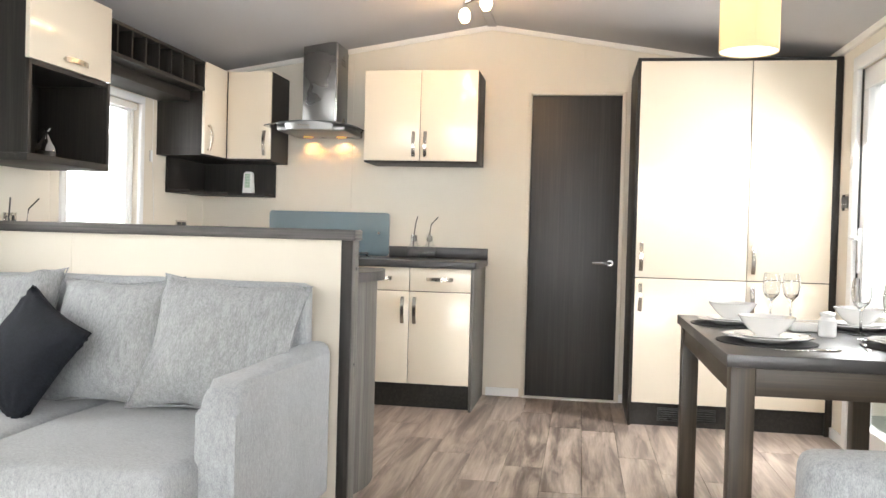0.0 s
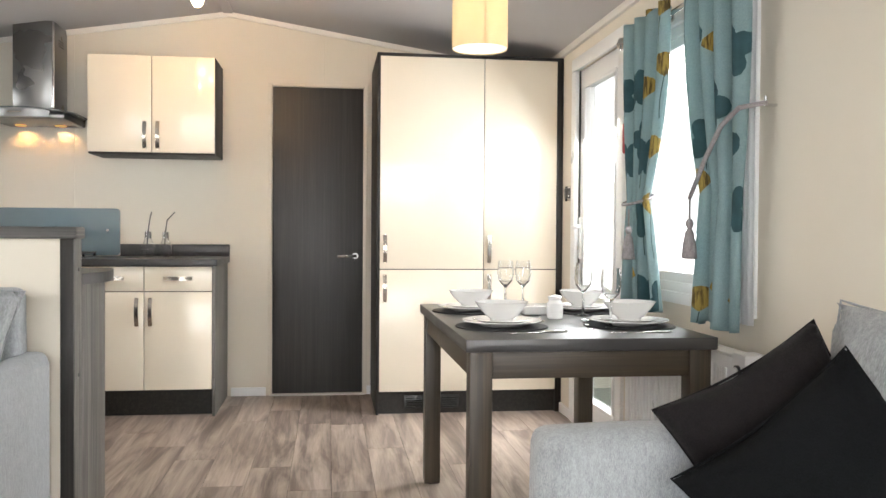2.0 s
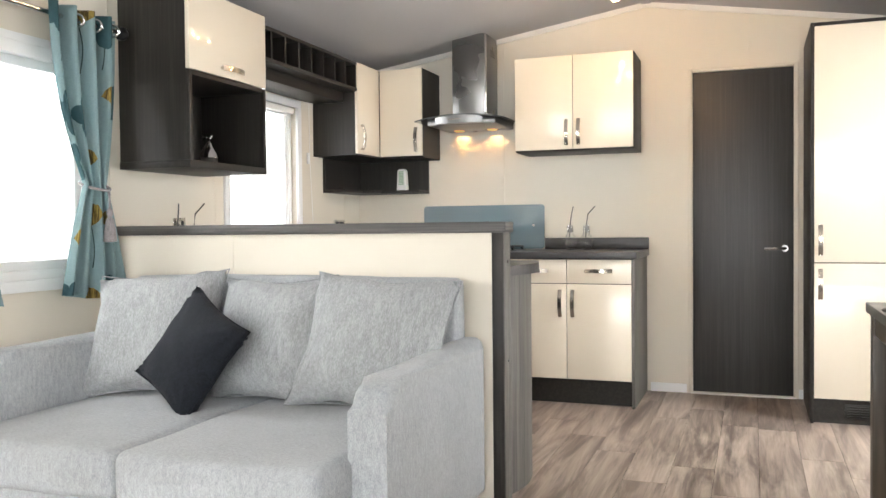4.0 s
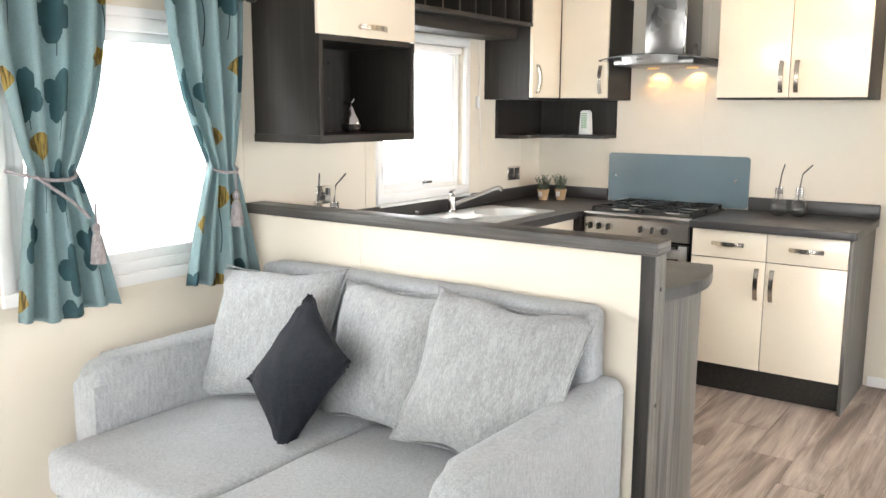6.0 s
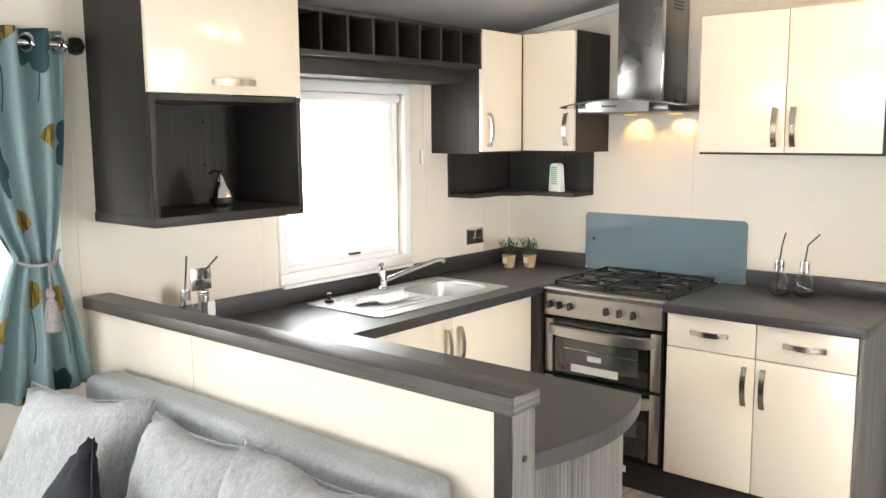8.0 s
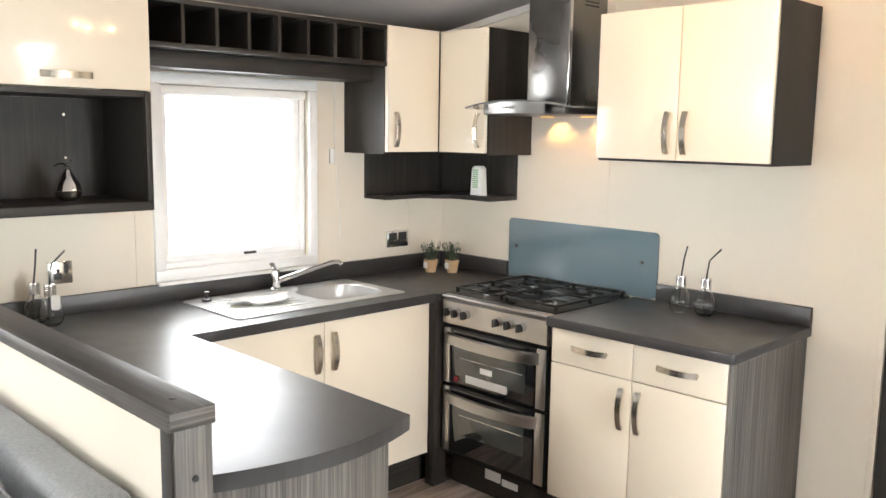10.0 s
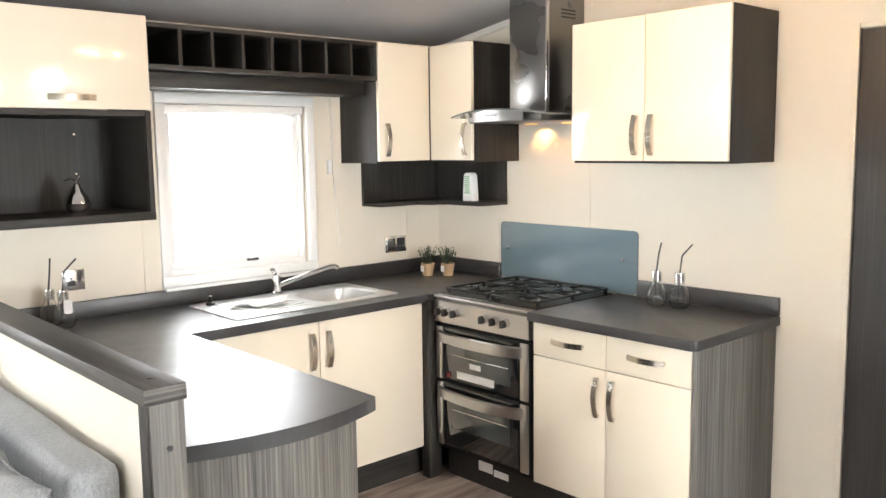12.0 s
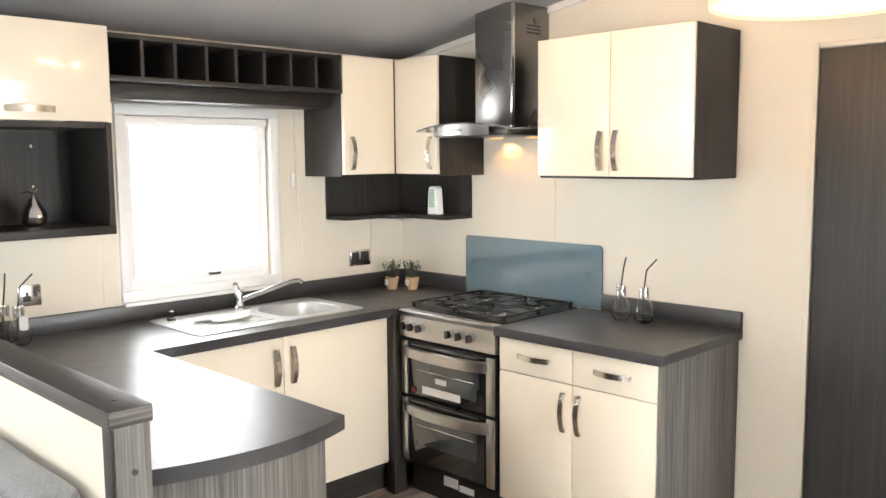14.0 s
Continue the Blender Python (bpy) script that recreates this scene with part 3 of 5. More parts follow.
for shape in pieces:
    part("worktop_section", prism(shape, 0.86, 0.90), TOP, wt, smooth=False)
front = [(-0.613, 5.598), (-0.613, 4.99)] + [(-0.633 + 0.02 * math.cos(a), 4.99 - 0.02 * math.sin(a)) for a in (0.4, 0.8, 1.2, 1.57)] + [(-1.402, 4.97), (-1.402, 5.598)]
part("side_worktop", prism(front, 0.86, 0.90, 0.006), TOP, wt)
part("upstand", boxed(L + 0.001, L + 0.022, 3.21, 5.576, 0.9, 0.975, 0.004), TOP, wt)
part("upstand", boxed(L + 0.001, -2.142, 5.577, 5.599, 0.9, 0.975, 0.004), TOP, wt)
part("upstand", boxed(-1.283, -0.613, 5.577, 5.599, 0.9, 0.975, 0.004), TOP, wt)

# half-height partition
hw = thing("half_wall", (-1.75, 3.15, 0), "cream half-height partition with grey ash cap", "partition", "", "structure")
part("panel", boxed(L + 0.001, -0.90, 3.115, 3.19, 0.0, 1.028), WALL, hw)
part("joint_strip", boxed(-2.03, -2.022, 3.112, 3.116, 0.0, 1.028), WALL, hw)
part("end_post", boxed(-0.90, -0.853, 3.112, 3.195, 0.0, 1.028, 0.003), ENDS, hw, "grey ash end post")
part("edge_strip", boxed(-0.90, -0.856, 3.106, 3.1115, 0.0, 1.028, 0.001), DARK, hw, "dark brown edge strip")
part("cap", boxed(L + 0.001, -0.845, 3.096, 3.200, 1.028, 1.069, 0.004), ENDSX, hw, "grey ash cap board")
part("cap_edge", boxed(-0.8448, -0.8425, 3.099, 3.197, 1.031, 1.066, 0.001), ENDSY, hw, "grey ash edge strip")
for z in (0.92, 0.55):
    part("screw_cap", tube([(-0.854, 3.155, z), (-0.850, 3.155, z)], 0.007, 12), BLACKP, hw)
part("screw_cap", tube([(-0.93, 3.15, 1.066), (-0.93, 3.15, 1.0705)], 0.007, 12), BLACKP, hw)

# cooker
ck = thing("cooker", (-1.707, 5.3, 0), "stainless steel and black gas cooker with double oven", "cooker")
part("body", boxed(-2.006, -1.408, 5.02, 5.58, 0.15, 0.885), IRON, ck)
part("plinth", boxed(-2.012, -1.395, 5.075, 5.09, 0.0, 0.15), DARKX, ck, "dark ash plinth")
part("control_panel", prism([(5.018, 0.768), (4.992, 0.772), (4.99, 0.872), (5.018, 0.893)], -2.004, -1.412, axis="x"), STEEL, ck, "brushed steel control panel")
part("trim_strip", boxed(-2.006, -1.406, 4.986, 5.03, 0.888, 0.899, 0.003), STEEL, ck)
for x in (-1.955, -1.905, -1.85, -1.665, -1.60, -1.535):
    k = part("knob", tube([(x, 4.992, 0.83), (x, 4.965, 0.828)], 0.019, 18), CHROME, ck, "steel-rimmed black knob")
    part("knob_grip", boxed(x - 0.006, x + 0.006, 4.945, 4.968, 0.811, 0.845, 0.003), BLACKP, k)
part("ignition_button", tube([(-1.984, 4.992, 0.826), (-1.984, 4.98, 0.826)], 0.007, 12), BLACKP, ck)
for z0, z1, nm in ((0.497, 0.757, "upper_oven_door"), (0.175, 0.488, "lower_oven_door")):
    d = part(nm, boxed(-2.0, -1.414, 4.998, 5.02, z0, z1, 0.003), IRON, ck)
    part("glass", boxed(-1.945, -1.475, 4.993, 4.999, z0 + 0.012, z1 - 0.012, 0.002), OVENGLASS, d, "dark oven glass")
    part("window", boxed(-1.90, -1.52, 4.990, 4.994, z0 + (0.05 if z1 > 0.6 else 0.10), z1 - 0.085, 0.001), mottled("smoked_glass", (0.040, 0.046, 0.046), 0.05, 0.2, 5, 60, 0.0, Coat_Weight=1.0), d, "smoked grey window")
    for x0, x1 in ((-1.998, -1.955), (-1.462, -1.416)):
        part("side_strip", boxed(x0, x1, 4.990, 4.999, z0 + 0.004, z1 - 0.004, 0.003), STEEL, d, "brushed steel side strip")
    bm = bmesh.new()
    n = 16
    rings = []
    for i in range(n + 1):
        u = i / n * 2 - 1
        y = 4.985 - 0.045 * (1 - u * u) ** 0.6
        zc = z1 - 0.045
        rings.append([bm.verts.new((-1.71 + u * 0.262, y + q, zc + p)) for p, q in ((-0.026, 0), (0.018, -0.002), (0.024, 0.01), (-0.022, 0.012))])
    for p, q in zip(rings, rings[1:]):
        for k2 in range(4):
            bm.faces.new((p[k2], p[(k2 + 1) % 4], q[(k2 + 1) % 4], q[k2]))
    bm.faces.new(rings[0]), bm.faces.new(rings[-1])
    part("door_handle", bm, STEEL, d, "broad bowed steel handle")
    zs = z0 + (0.13 if z1 > 0.6 else 0.19)
    part("oven_rack", tube([(-1.89, 4.989, zs), (-1.53, 4.989, zs)], 0.0022, 6), CHROME, d)
    if z1 > 0.6:
        part("sticker", boxed(-1.855, -1.615, 4.9885, 4.9900, z0 + 0.025, z0 + 0.06), PAPERW, d, "white paper sticker")
        part("sticker", boxed(-1.77, -1.70, 4.9885, 4.9900, z0 + 0.085, z0 + 0.11), PAPERW, d, "white paper sticker")
        part("sticker", boxed(-1.925, -1.905, 4.9885, 4.992, z0 + 0.02, z0 + 0.04), RED, d, "small red sticker")
for x0, x1, z0, z1 in ((-1.80, -1.71, 0.075, 0.13), (-1.70, -1.61, 0.07, 0.10)):
    part("plinth_label", boxed(x0, x1, 5.071, 5.0745, z0, z1), PAPERW, ck, "white paper label")
hob = part("hob", boxed(-2.004, -1.408, 5.03, 5.575, 0.886, 0.902, 0.005), IRON, ck)
for bx, by, br in ((-1.86, 5.17, 0.045), (-1.86, 5.42, 0.035), (-1.56, 5.17, 0.036), (-1.56, 5.42, 0.05)):
    part("burner", lathe([(0, 0), (br, 0), (br, 0.01), (br * 0.8, 0.014), (br * 0.8, 0.02), (0, 0.022)], (bx, by, 0.902), 20), IRON, hob)
    part("burner_ring", lathe([(br * 1.02, 0.0), (br * 1.25, 0.0), (br * 1.2, 0.007), (br * 1.02, 0.008)], (bx, by, 0.902), 20), STEEL, hob)
    part("spark_plug", tube([(bx + br * 1.3, by - br * 0.5, 0.902), (bx + br * 1.3, by - br * 0.5, 0.918)], 0.004, 8), CHROME, hob)
for x0, x1 in ((-1.99, -1.72), (-1.70, -1.42)):
    bm = bmesh.new()
    for y in (5.06, 5.30, 5.545):
        box(bm, x0, x1, y - 0.006, y + 0.006, 0.918, 0.928, 0.002)
    for x in (x0 + 0.006, x1 - 0.006):
        box(bm, x - 0.006, x + 0.006, 5.06, 5.545, 0.918, 0.928, 0.002)
        for y in (5.065, 5.30, 5.54):
            box(bm, x - 0.006, x + 0.006, y - 0.006, y + 0.006, 0.9, 0.922)
    for by in (5.17, 5.42):
        c = (x0 + x1) / 2
        for dx, dy in ((1, 0), (-1, 0), (0, 1), (0, -1)):
            tube([(c + dx * 0.125, by + dy * 0.11, 0.923), (c + dx * 0.035, by + dy * 0.03, 0.926)], 0.005, 6, bm)
    part("pan_support", bm, IRON, hob, "black cast pan support")


def rounded(x0, x1, z0, z1, r, n=6):
    pts = []
    for cx, cz, a in ((x1 - r, z1 - r, 0), (x0 + r, z1 - r, 90), (x0 + r, z0 + r, 180), (x1 - r, z0 + r, 270)):
        pts += [(cx + r * math.cos(radians(a + 90 * i / n)), cz + r * math.sin(radians(a + 90 * i / n))) for i in range(n + 1)]
    return pts


sp = thing("splashback", (-1.72, 5.59, 0.9), "blue-grey glass splashback panel behind the cooker", "splashback")
part("glass_panel", prism(rounded(-2.138, -1.286, 0.903, 1.197, 0.022), 5.587, 5.597, axis="y"), BLUEG, sp)
for x in (-2.085, -1.36):
    part("screw_cap", tube([(x, 5.588, 1.06), (x, 5.582, 1.06)], 0.008, 14), CHROME, sp)

# cooker hood
hd = thing("cooker_hood", (-1.72, 5.45, 1.7), "stainless steel chimney cooker hood with curved glass canopy", "cooker hood")
duct = part("chimney", boxed(-1.832, -1.604, 5.33, 5.598, 1.745, 2.295, 0.004), HOODM, hd)
for i in range(3):
    part("vent_slot", boxed(-1.605, -1.602, 5.43, 5.53, 2.165 + i * 0.016, 2.172 + i * 0.016), BLACKP, duct)
part("corner_strip", boxed(-1.61, -1.601, 5.327, 5.345, 1.75, 2.29, 0.002), CHROME, duct)
part("hood_body", boxed(-1.945, -1.491, 5.16, 5.595, 1.695, 1.735, 0.012), HOODM, hd)
bm = bmesh.new()
n = 20
top, bot = [], []
for i in range(n + 1):
    u = i / n * 2 - 1
    x = -1.718 + u * 0.295
    z = 1.755 - 0.028 * u * u
    yf = 5.085 + 0.035 * abs(u) ** 2.2
    top.append((bm.verts.new((x, yf, z)), bm.verts.new((x, 5.59, z))))
    bot.append((bm.verts.new((x, yf, z - 0.007)), bm.verts.new((x, 5.59, z - 0.007))))
for i in range(n):
    for s in (top, bot):
        bm.faces.new((s[i][0], s[i + 1][0], s[i + 1][1], s[i][1]))
    bm.faces.new((top[i][0], top[i + 1][0], bot[i + 1][0], bot[i][0]))
    bm.faces.new((top[i][1], top[i + 1][1], bot[i + 1][1], bot[i][1]))
for i in (0, n):
    bm.faces.new((top[i][0], top[i][1], bot[i][1], bot[i][0]))
part("glass_canopy", bm, mottled("smoked_canopy_glass", (0.10, 0.11, 0.11), 0.08, 0.1, 4, 50, 0.0, Coat_Weight=1.0), hd, "smoked curved glass canopy")
bm = bmesh.new()
for i in range(n):
    a, b = i / n * 2 - 1, (i + 1) / n * 2 - 1
    q = []
    for u in (a, b):
        q.append((-1.718 + u * (0.165 - 0.006), 5.10 + 0.02 * abs(u) ** 2.2, 1.7475 - 0.010 * u * u))
    v = [bm.verts.new(p) for p in (q[0], q[1], (q[1][0] * 0.94 - 1.718 * 0.06, q[1][1] + 0.006, 1.700), (q[0][0] * 0.94 - 1.718 * 0.06, q[0][1] + 0.006, 1.700))]
    w = [bm.verts.new((p.co.x, p.co.y + 0.08, p.co.z)) for p in v]
    bm.faces.new(v), bm.faces.new(w)
    bm.faces.new((v[0], v[1], w[1], w[0])), bm.faces.new((v[3], v[2], w[2], w[3]))
bmesh.ops.remove_doubles(bm, verts=bm.verts[:], dist=1e-5)
part("fascia", bm, FASCIA, hd, "bowed steel fascia")
for i in range(5):
    part("button", tube([(-1.775 + i * 0.016, 5.105, 1.724), (-1.775 + i * 0.016, 5.097, 1.724)], 0.0045, 10), CHROME, hd)
for x in (-1.84, -1.61):
    part("hood_light", lathe([(0, 0), (0.03, 0), (0.033, 0.004), (0, 0.006)], (x, 5.49, 1.690), 18), HOODB, hd, "lit round hood lamp")
    lamp("hood_lamp", "SPOT", look((x, 5.558, 1.688), (x, 5.60, 1.2)), 3.0, (1.0, 0.50, 0.17), 0.015).data.spot_size = radians(120)

# wall cabinets
wc = thing("wall_cabinet", (-1.025, 5.43, 1.52), "cream gloss two-door wall cabinet with dark ash sides", "cabinet")
part("body", boxed(-1.39, -0.66, 5.262, 5.598, 1.512, 2.092, 0.002), DARK, wc)
for i, (x0, x1) in enumerate(((-1.388, -1.028), (-1.024, -0.664))):
    d = part("door", boxed(x0, x1, 5.242, 5.261, 1.522, 2.09, 0.002), CREAM, wc)
    bow_handle(d, (x1 - 0.035 if i == 0 else x0 + 0.035, 5.242, 1.625), Z, -Y, 0.16)
cc = thing("corner_wall_cabinet", (-2.35, 5.3, 1.52), "cream gloss corner wall cabinet with dark ash sides", "cabinet")
part("body", prism([(L + 0.002, 4.93), (-2.342, 4.93), (-2.342, 5.282), (-2.02, 5.282), (-2.02, 5.598), (L + 0.002, 5.598)], 1.512, 2.092), DARK, cc)
d = part("door", boxed(-2.341, -2.32, 4.932, 5.255, 1.522, 2.09, 0.002), CREAM, cc)
bow_handle(d, (-2.32, 4.975, 1.625), Z, X, 0.16)
d = part("door", boxed(-2.318, -2.022, 5.26, 5.281, 1.522, 2.09, 0.002), CREAM, cc)
bow_handle(d, (-2.058, 5.26, 1.625), Z, -Y, 0.16)
cs = thing("corner_shelf", (-2.5, 5.45, 1.29), "dark ash open corner shelf under the wall cabinet", "shelf")
part("back_panel", boxed(L + 0.001, L + 0.016, 5.055, 5.597, 1.285, 1.511), DARK, cs)
part("back_panel", boxed(L + 0.017, -2.102, 5.584, 5.598, 1.285, 1.511), DARK, cs)
inner = [(L + 0.017, 5.055), (-2.47, 5.055)] + [(-2.47 + 0.10 * math.sin(a), 5.30 + 0.10 * (1 - math.cos(a))) for a in (0, 0.4, 0.8, 1.2, 1.57)] + [(-2.102, 5.40), (-2.102, 5.583), (L + 0.017, 5.583)]
part("shelf_board", prism(inner, 1.285, 1.305, 0.002), DARKX, cs)

tv = thing("open_wall_cabinet", (-2.49, 3.52, 1.32), "dark ash wall cabinet with open shelf under a cream flap", "cabinet")
for y0 in (3.165, 3.748):
    part("side_panel", boxed(L + 0.002, -2.282, y0, y0 + 0.018, 1.3535, 2.10), DARK, tv)
part("bottom_board", boxed(L + 0.002, -2.262, 3.16, 3.770, 1.321, 1.353, 0.002), DARKX, tv)
part("middle_board", boxed(L + 0.002, -2.268, 3.184, 3.747, 1.722, 1.742), DARKX, tv)
part("back_panel", boxed(L + 0.002, L + 0.014, 3.184, 3.747, 1.354, 1.721), DARK, tv)
part("top_board", boxed(L + 0.002, -2.283, 3.184, 3.747, 2.08, 2.10), DARKX, tv)
for y0, y1 in ((3.162, 3.183), (3.748, 3.769)):
    part("edge_strip", boxed(-2.2815, -2.262, y0, y1, 1.3535, 1.742, 0.002), DARK, tv)
fl = part("flap_door", boxed(-2.281, -2.26, 3.162, 3.769, 1.745, 2.10, 0.002), CREAM, tv)
bow_handle(fl, (-2.26, 3.475, 1.785), Y, X, 0.17)
for z in (1.5, 1.66):
    part("shelf_hole", tube([(L + 0.014, 3.60, z), (L + 0.018, 3.60, z)], 0.005, 8), CHROME, tv)

wr = thing("wine_rack", (-2.48, 4.38, 1.9), "dark ash pigeonhole rack above the kitchen window", "rack")
part("bottom_board", boxed(L + 0.002, -2.322, 3.786, 4.928, 1.908, 1.928, 0.001), DARKX, wr)
part("top_board", boxed(L + 0.002, -2.322, 3.786, 4.928, 2.070, 2.088, 0.001), DARKX, wr)
part("back_panel", boxed(L + 0.002, L + 0.012, 3.786, 4.928, 1.85, 2.069), DARK, wr)
for i in range(9):
    y = 3.786 + (1.142 - 0.014) * i / 8
    part("divider", boxed(L + 0.013, -2.326, y, y + 0.014, 1.929, 2.069), DARK, wr)
part("pelmet", boxed(L + 0.013, -2.42, 3.786, 4.928, 1.845, 1.907, 0.002), DARKX, wr, "recessed dark pelmet board")

# tall cupboard
tc = thing("tall_cupboard", (0.84, 5.25, 0), "tall cream gloss fridge-freezer cupboard with dark ash sides", "cupboard")
part("body", boxed(0.305, 1.365, 4.955, 5.598, 0.13, 2.075), DARK, tc)
part("side_panel", boxed(0.288, 0.304, 4.935, 5.598, 0.0, 2.095, 0.001), DARK, tc)
part("side_panel", boxed(1.352, 1.388, 4.935, 5.598, 0.0, 2.095, 0.001), DARK, tc)
part("top_panel", boxed(0.304, 1.352, 4.94, 5.598, 2.078, 2.095), DARKX, tc)
part("plinth", boxed(0.305, 1.351, 4.97, 4.985, 0.0, 0.13), DARKX, tc)
for x0, x1, hx in ((0.306, 0.912, 0.335), (0.916, 1.350, 0.945)):
    for z0, z1, hz in ((0.848, 2.075, 0.965), (0.134, 0.843, 0.735)):
        d = part("door", boxed(x0, x1, 4.934, 4.954, z0, z1, 0.002), CREAM, tc)
        bow_handle(d, (hx, 4.934, hz), Z, -Y, 0.16)
g = part("vent_grille", boxed(0.455, 0.775, 4.962, 4.969, 0.03, 0.105, 0.002), BLACKP, tc, "black vent grille")
for i in range(5):
    for x0, x1 in ((0.468, 0.61), (0.62, 0.762)):
        part("slat", boxed(x0, x1, 4.956, 4.963, 0.038 + i * 0.013, 0.043 + i * 0.013), IRON, g)

# sink and tap
sk = thing("sink", (-2.35, 4.42, 0.9), "stainless steel sink with drainer set in the worktop", "sink")
sx0, sx1, sy0, sy1 = -2.57, -2.12, 4.02, 4.88
cx, cy = -2.33, 4.655
rim = rounded(sx0, sx1, sy0, sy1, 0.03)


def bowl_ring(k, z):
    pts = []
    for i in range(28):
        a = 2 * math.pi * i / 28
        c, s = math.cos(a), math.sin(a)
        pts.append((cx + k * 0.155 * math.copysign(abs(c) ** 0.55, c), cy + k * 0.175 * math.copysign(abs(s) ** 0.55, s), z))
    return pts


loops = [[(x, y, 0.9005) for x, y in rim], [(x, y, 0.905) for x, y in rim]]
loops += [bowl_ring(k, z) for k, z in ((1.0, 0.905), (0.97, 0.90), (0.95, 0.885), (0.90, 0.84), (0.84, 0.81), (0.66, 0.795), (0.3, 0.790), (0.06, 0.788))]
bm = bmesh.new()
rings = [[bm.verts.new(v) for v in lp] for lp in loops]
for p0, p1 in zip(rings, rings[1:]):
    for i in range(28):
        bm.faces.new((p0[i], p0[(i + 1) % 28], p1[(i + 1) % 28], p1[i]))
bm.faces.new(rings[-1])
part("basin", bm, SINKM, sk)
for i in range(7):
    part("drainer_ridge", boxed(-2.47 + i * 0.045, -2.462 + i * 0.045, 4.07, 4.42, 0.905, 0.908, 0.001), SINKM, sk)
part("waste", lathe([(0, 0), (0.03, 0), (0.034, 0.004), (0, 0.006)], (cx, cy, 0.788), 18), CHROME, sk)
part("tap_hole_plug", lathe([(0, 0), (0.02, 0), (0.02, 0.012), (0.007, 0.016), (0.006, 0.035), (0.012, 0.04), (0, 0.045)], (-2.50, 4.10, 0.905), 16), BLACKP, sk, "black plug")
tp = thing("mixer_tap", (-2.535, 4.46, 0.905), "chrome mixer tap with a long swivel spout", "tap")
part("tap_body", lathe([(0, 0), (0.026, 0), (0.026, 0.008), (0.02, 0.014), (0.02, 0.085), (0.017, 0.095), (0, 0.1)], (-2.535, 4.46, 0.905), 20), CHROME, tp)
part("spout", tube([(-2.53, 4.47, 0.945), (-2.50, 4.52, 0.965), (-2.44, 4.60, 1.0), (-2.39, 4.665, 1.028), (-2.375, 4.69, 1.03), (-2.368, 4.70, 1.018)], 0.011, 12), CHROME, tp)
part("tap_lever", tube([(-2.535, 4.46, 1.0), (-2.53, 4.44, 1.02), (-2.50, 4.42, 1.03), (-2.475, 4.51, 1.032)][:3], 0.012, 12, flat=0.6), CHROME, tp)
bm = bmesh.new()
n = 26
mid = [bm.verts.new((-2.36, 4.27, z)) for z in (0.917, 0.913)]
ringt = []
for i in range(n):
    a = 2 * math.pi * i / n
    r = 0.14 + 0.022 * math.sin(3 * a + 1) + 0.016 * math.sin(7 * a)
    p = (-2.34 + 0.55 * r * math.cos(a), 4.27 + r * math.sin(a))
    h = 0.911 + 0.006 * (1 + math.sin(4 * a))
    ringt.append((bm.verts.new((*p, h + 0.004)), bm.verts.new((*p, h))))
for i in range(n):
    j = (i + 1) % n
    bm.faces.new((mid[0], ringt[i][0], ringt[j][0])), bm.faces.new((mid[1], ringt[i][1], ringt[j][1]))
    bm.faces.new((ringt[i][0], ringt[j][0], ringt[j][1], ringt[i][1]))
tagged(part("paper_bag", bm, PAPERW), "crumpled white bag of fittings lying on the drainer", "bag")


# sockets
def socket(at, out, label, wide=0.146):
    s = thing("wall_socket", at, label, "socket", "metal wall sockets")
    ax = Y if abs(out[0]) else X
    o, a = Vector(out), Vector(at)

    def slab(nm, u0, u1, z0, z1, d0, d1, mat, par):
        p, q = a + ax * u0 + o * d0 + Z * z0, a + ax * u1 + o * d1 + Z * z1
        lo, hi = [min(i, j) for i, j in zip(p, q)], [max(i, j) for i, j in zip(p, q)]
        return part(nm, boxed(lo[0], hi[0], lo[1], hi[1], lo[2], hi[2], 0.0015), mat, par)
    pl = slab("face_plate", -wide / 2, wide / 2, -0.043, 0.043, 0.001, 0.008, CAPM if wide < 0.1 else CHROME, s)
    gangs = 2 if wide > 0.1 else 1
    for g2 in range(gangs):
        c = (g2 - (gangs - 1) / 2) * 0.066
        if gangs == 1:
            slab("insert", c - 0.026, c + 0.006, -0.024, -0.002, 0.008, 0.0095, BLACKP, pl)
            slab("insert", c - 0.016, c - 0.004, -0.001, 0.014, 0.008, 0.0095, BLACKP, pl)
            slab("rocker", c + 0.014, c + 0.027, -0.002, 0.03, 0.008, 0.0115, BLACKP, pl)
            continue
        slab("insert", c - 0.027, c + 0.027, -0.03, 0.032, 0.008, 0.0095, BLACKP, pl)
        slab("rocker", c + 0.006, c + 0.02, 0.012, 0.028, 0.0095, 0.013, BLACKP, pl)
        for du in (-0.012, 0.012):
            slab("slot", c + du - 0.004, c + du + 0.004, -0.015, -0.008, 0.0095, 0.0102, CHROME, pl)
    return s


socket((L, 5.275, 1.065), (1, 0, 0), "chrome double socket with black inserts on cream wall")
socket((L, 3.565, 1.066), (1, 0, 0), "pale steel single socket with black switch above worktop", 0.09)
socket((R, 4.81, 1.29), (-1, 0, 0), "chrome switch plate beside the outer door", 0.11)
cd = thing("blind_cord", (L + 0.012, 4.87, 1.1), "white blind cord with toggle beside the window", "cord")
part("cord", tube([(L + 0.01, 4.865, 1.84), (L + 0.01, 4.868, 1.5), (L + 0.01, 4.90, 1.10)], 0.002, 6), WHITE, cd)
part("toggle", boxed(L + 0.003, L + 0.018, 4.835, 4.86, 1.46, 1.53, 0.005), WHITE, cd)


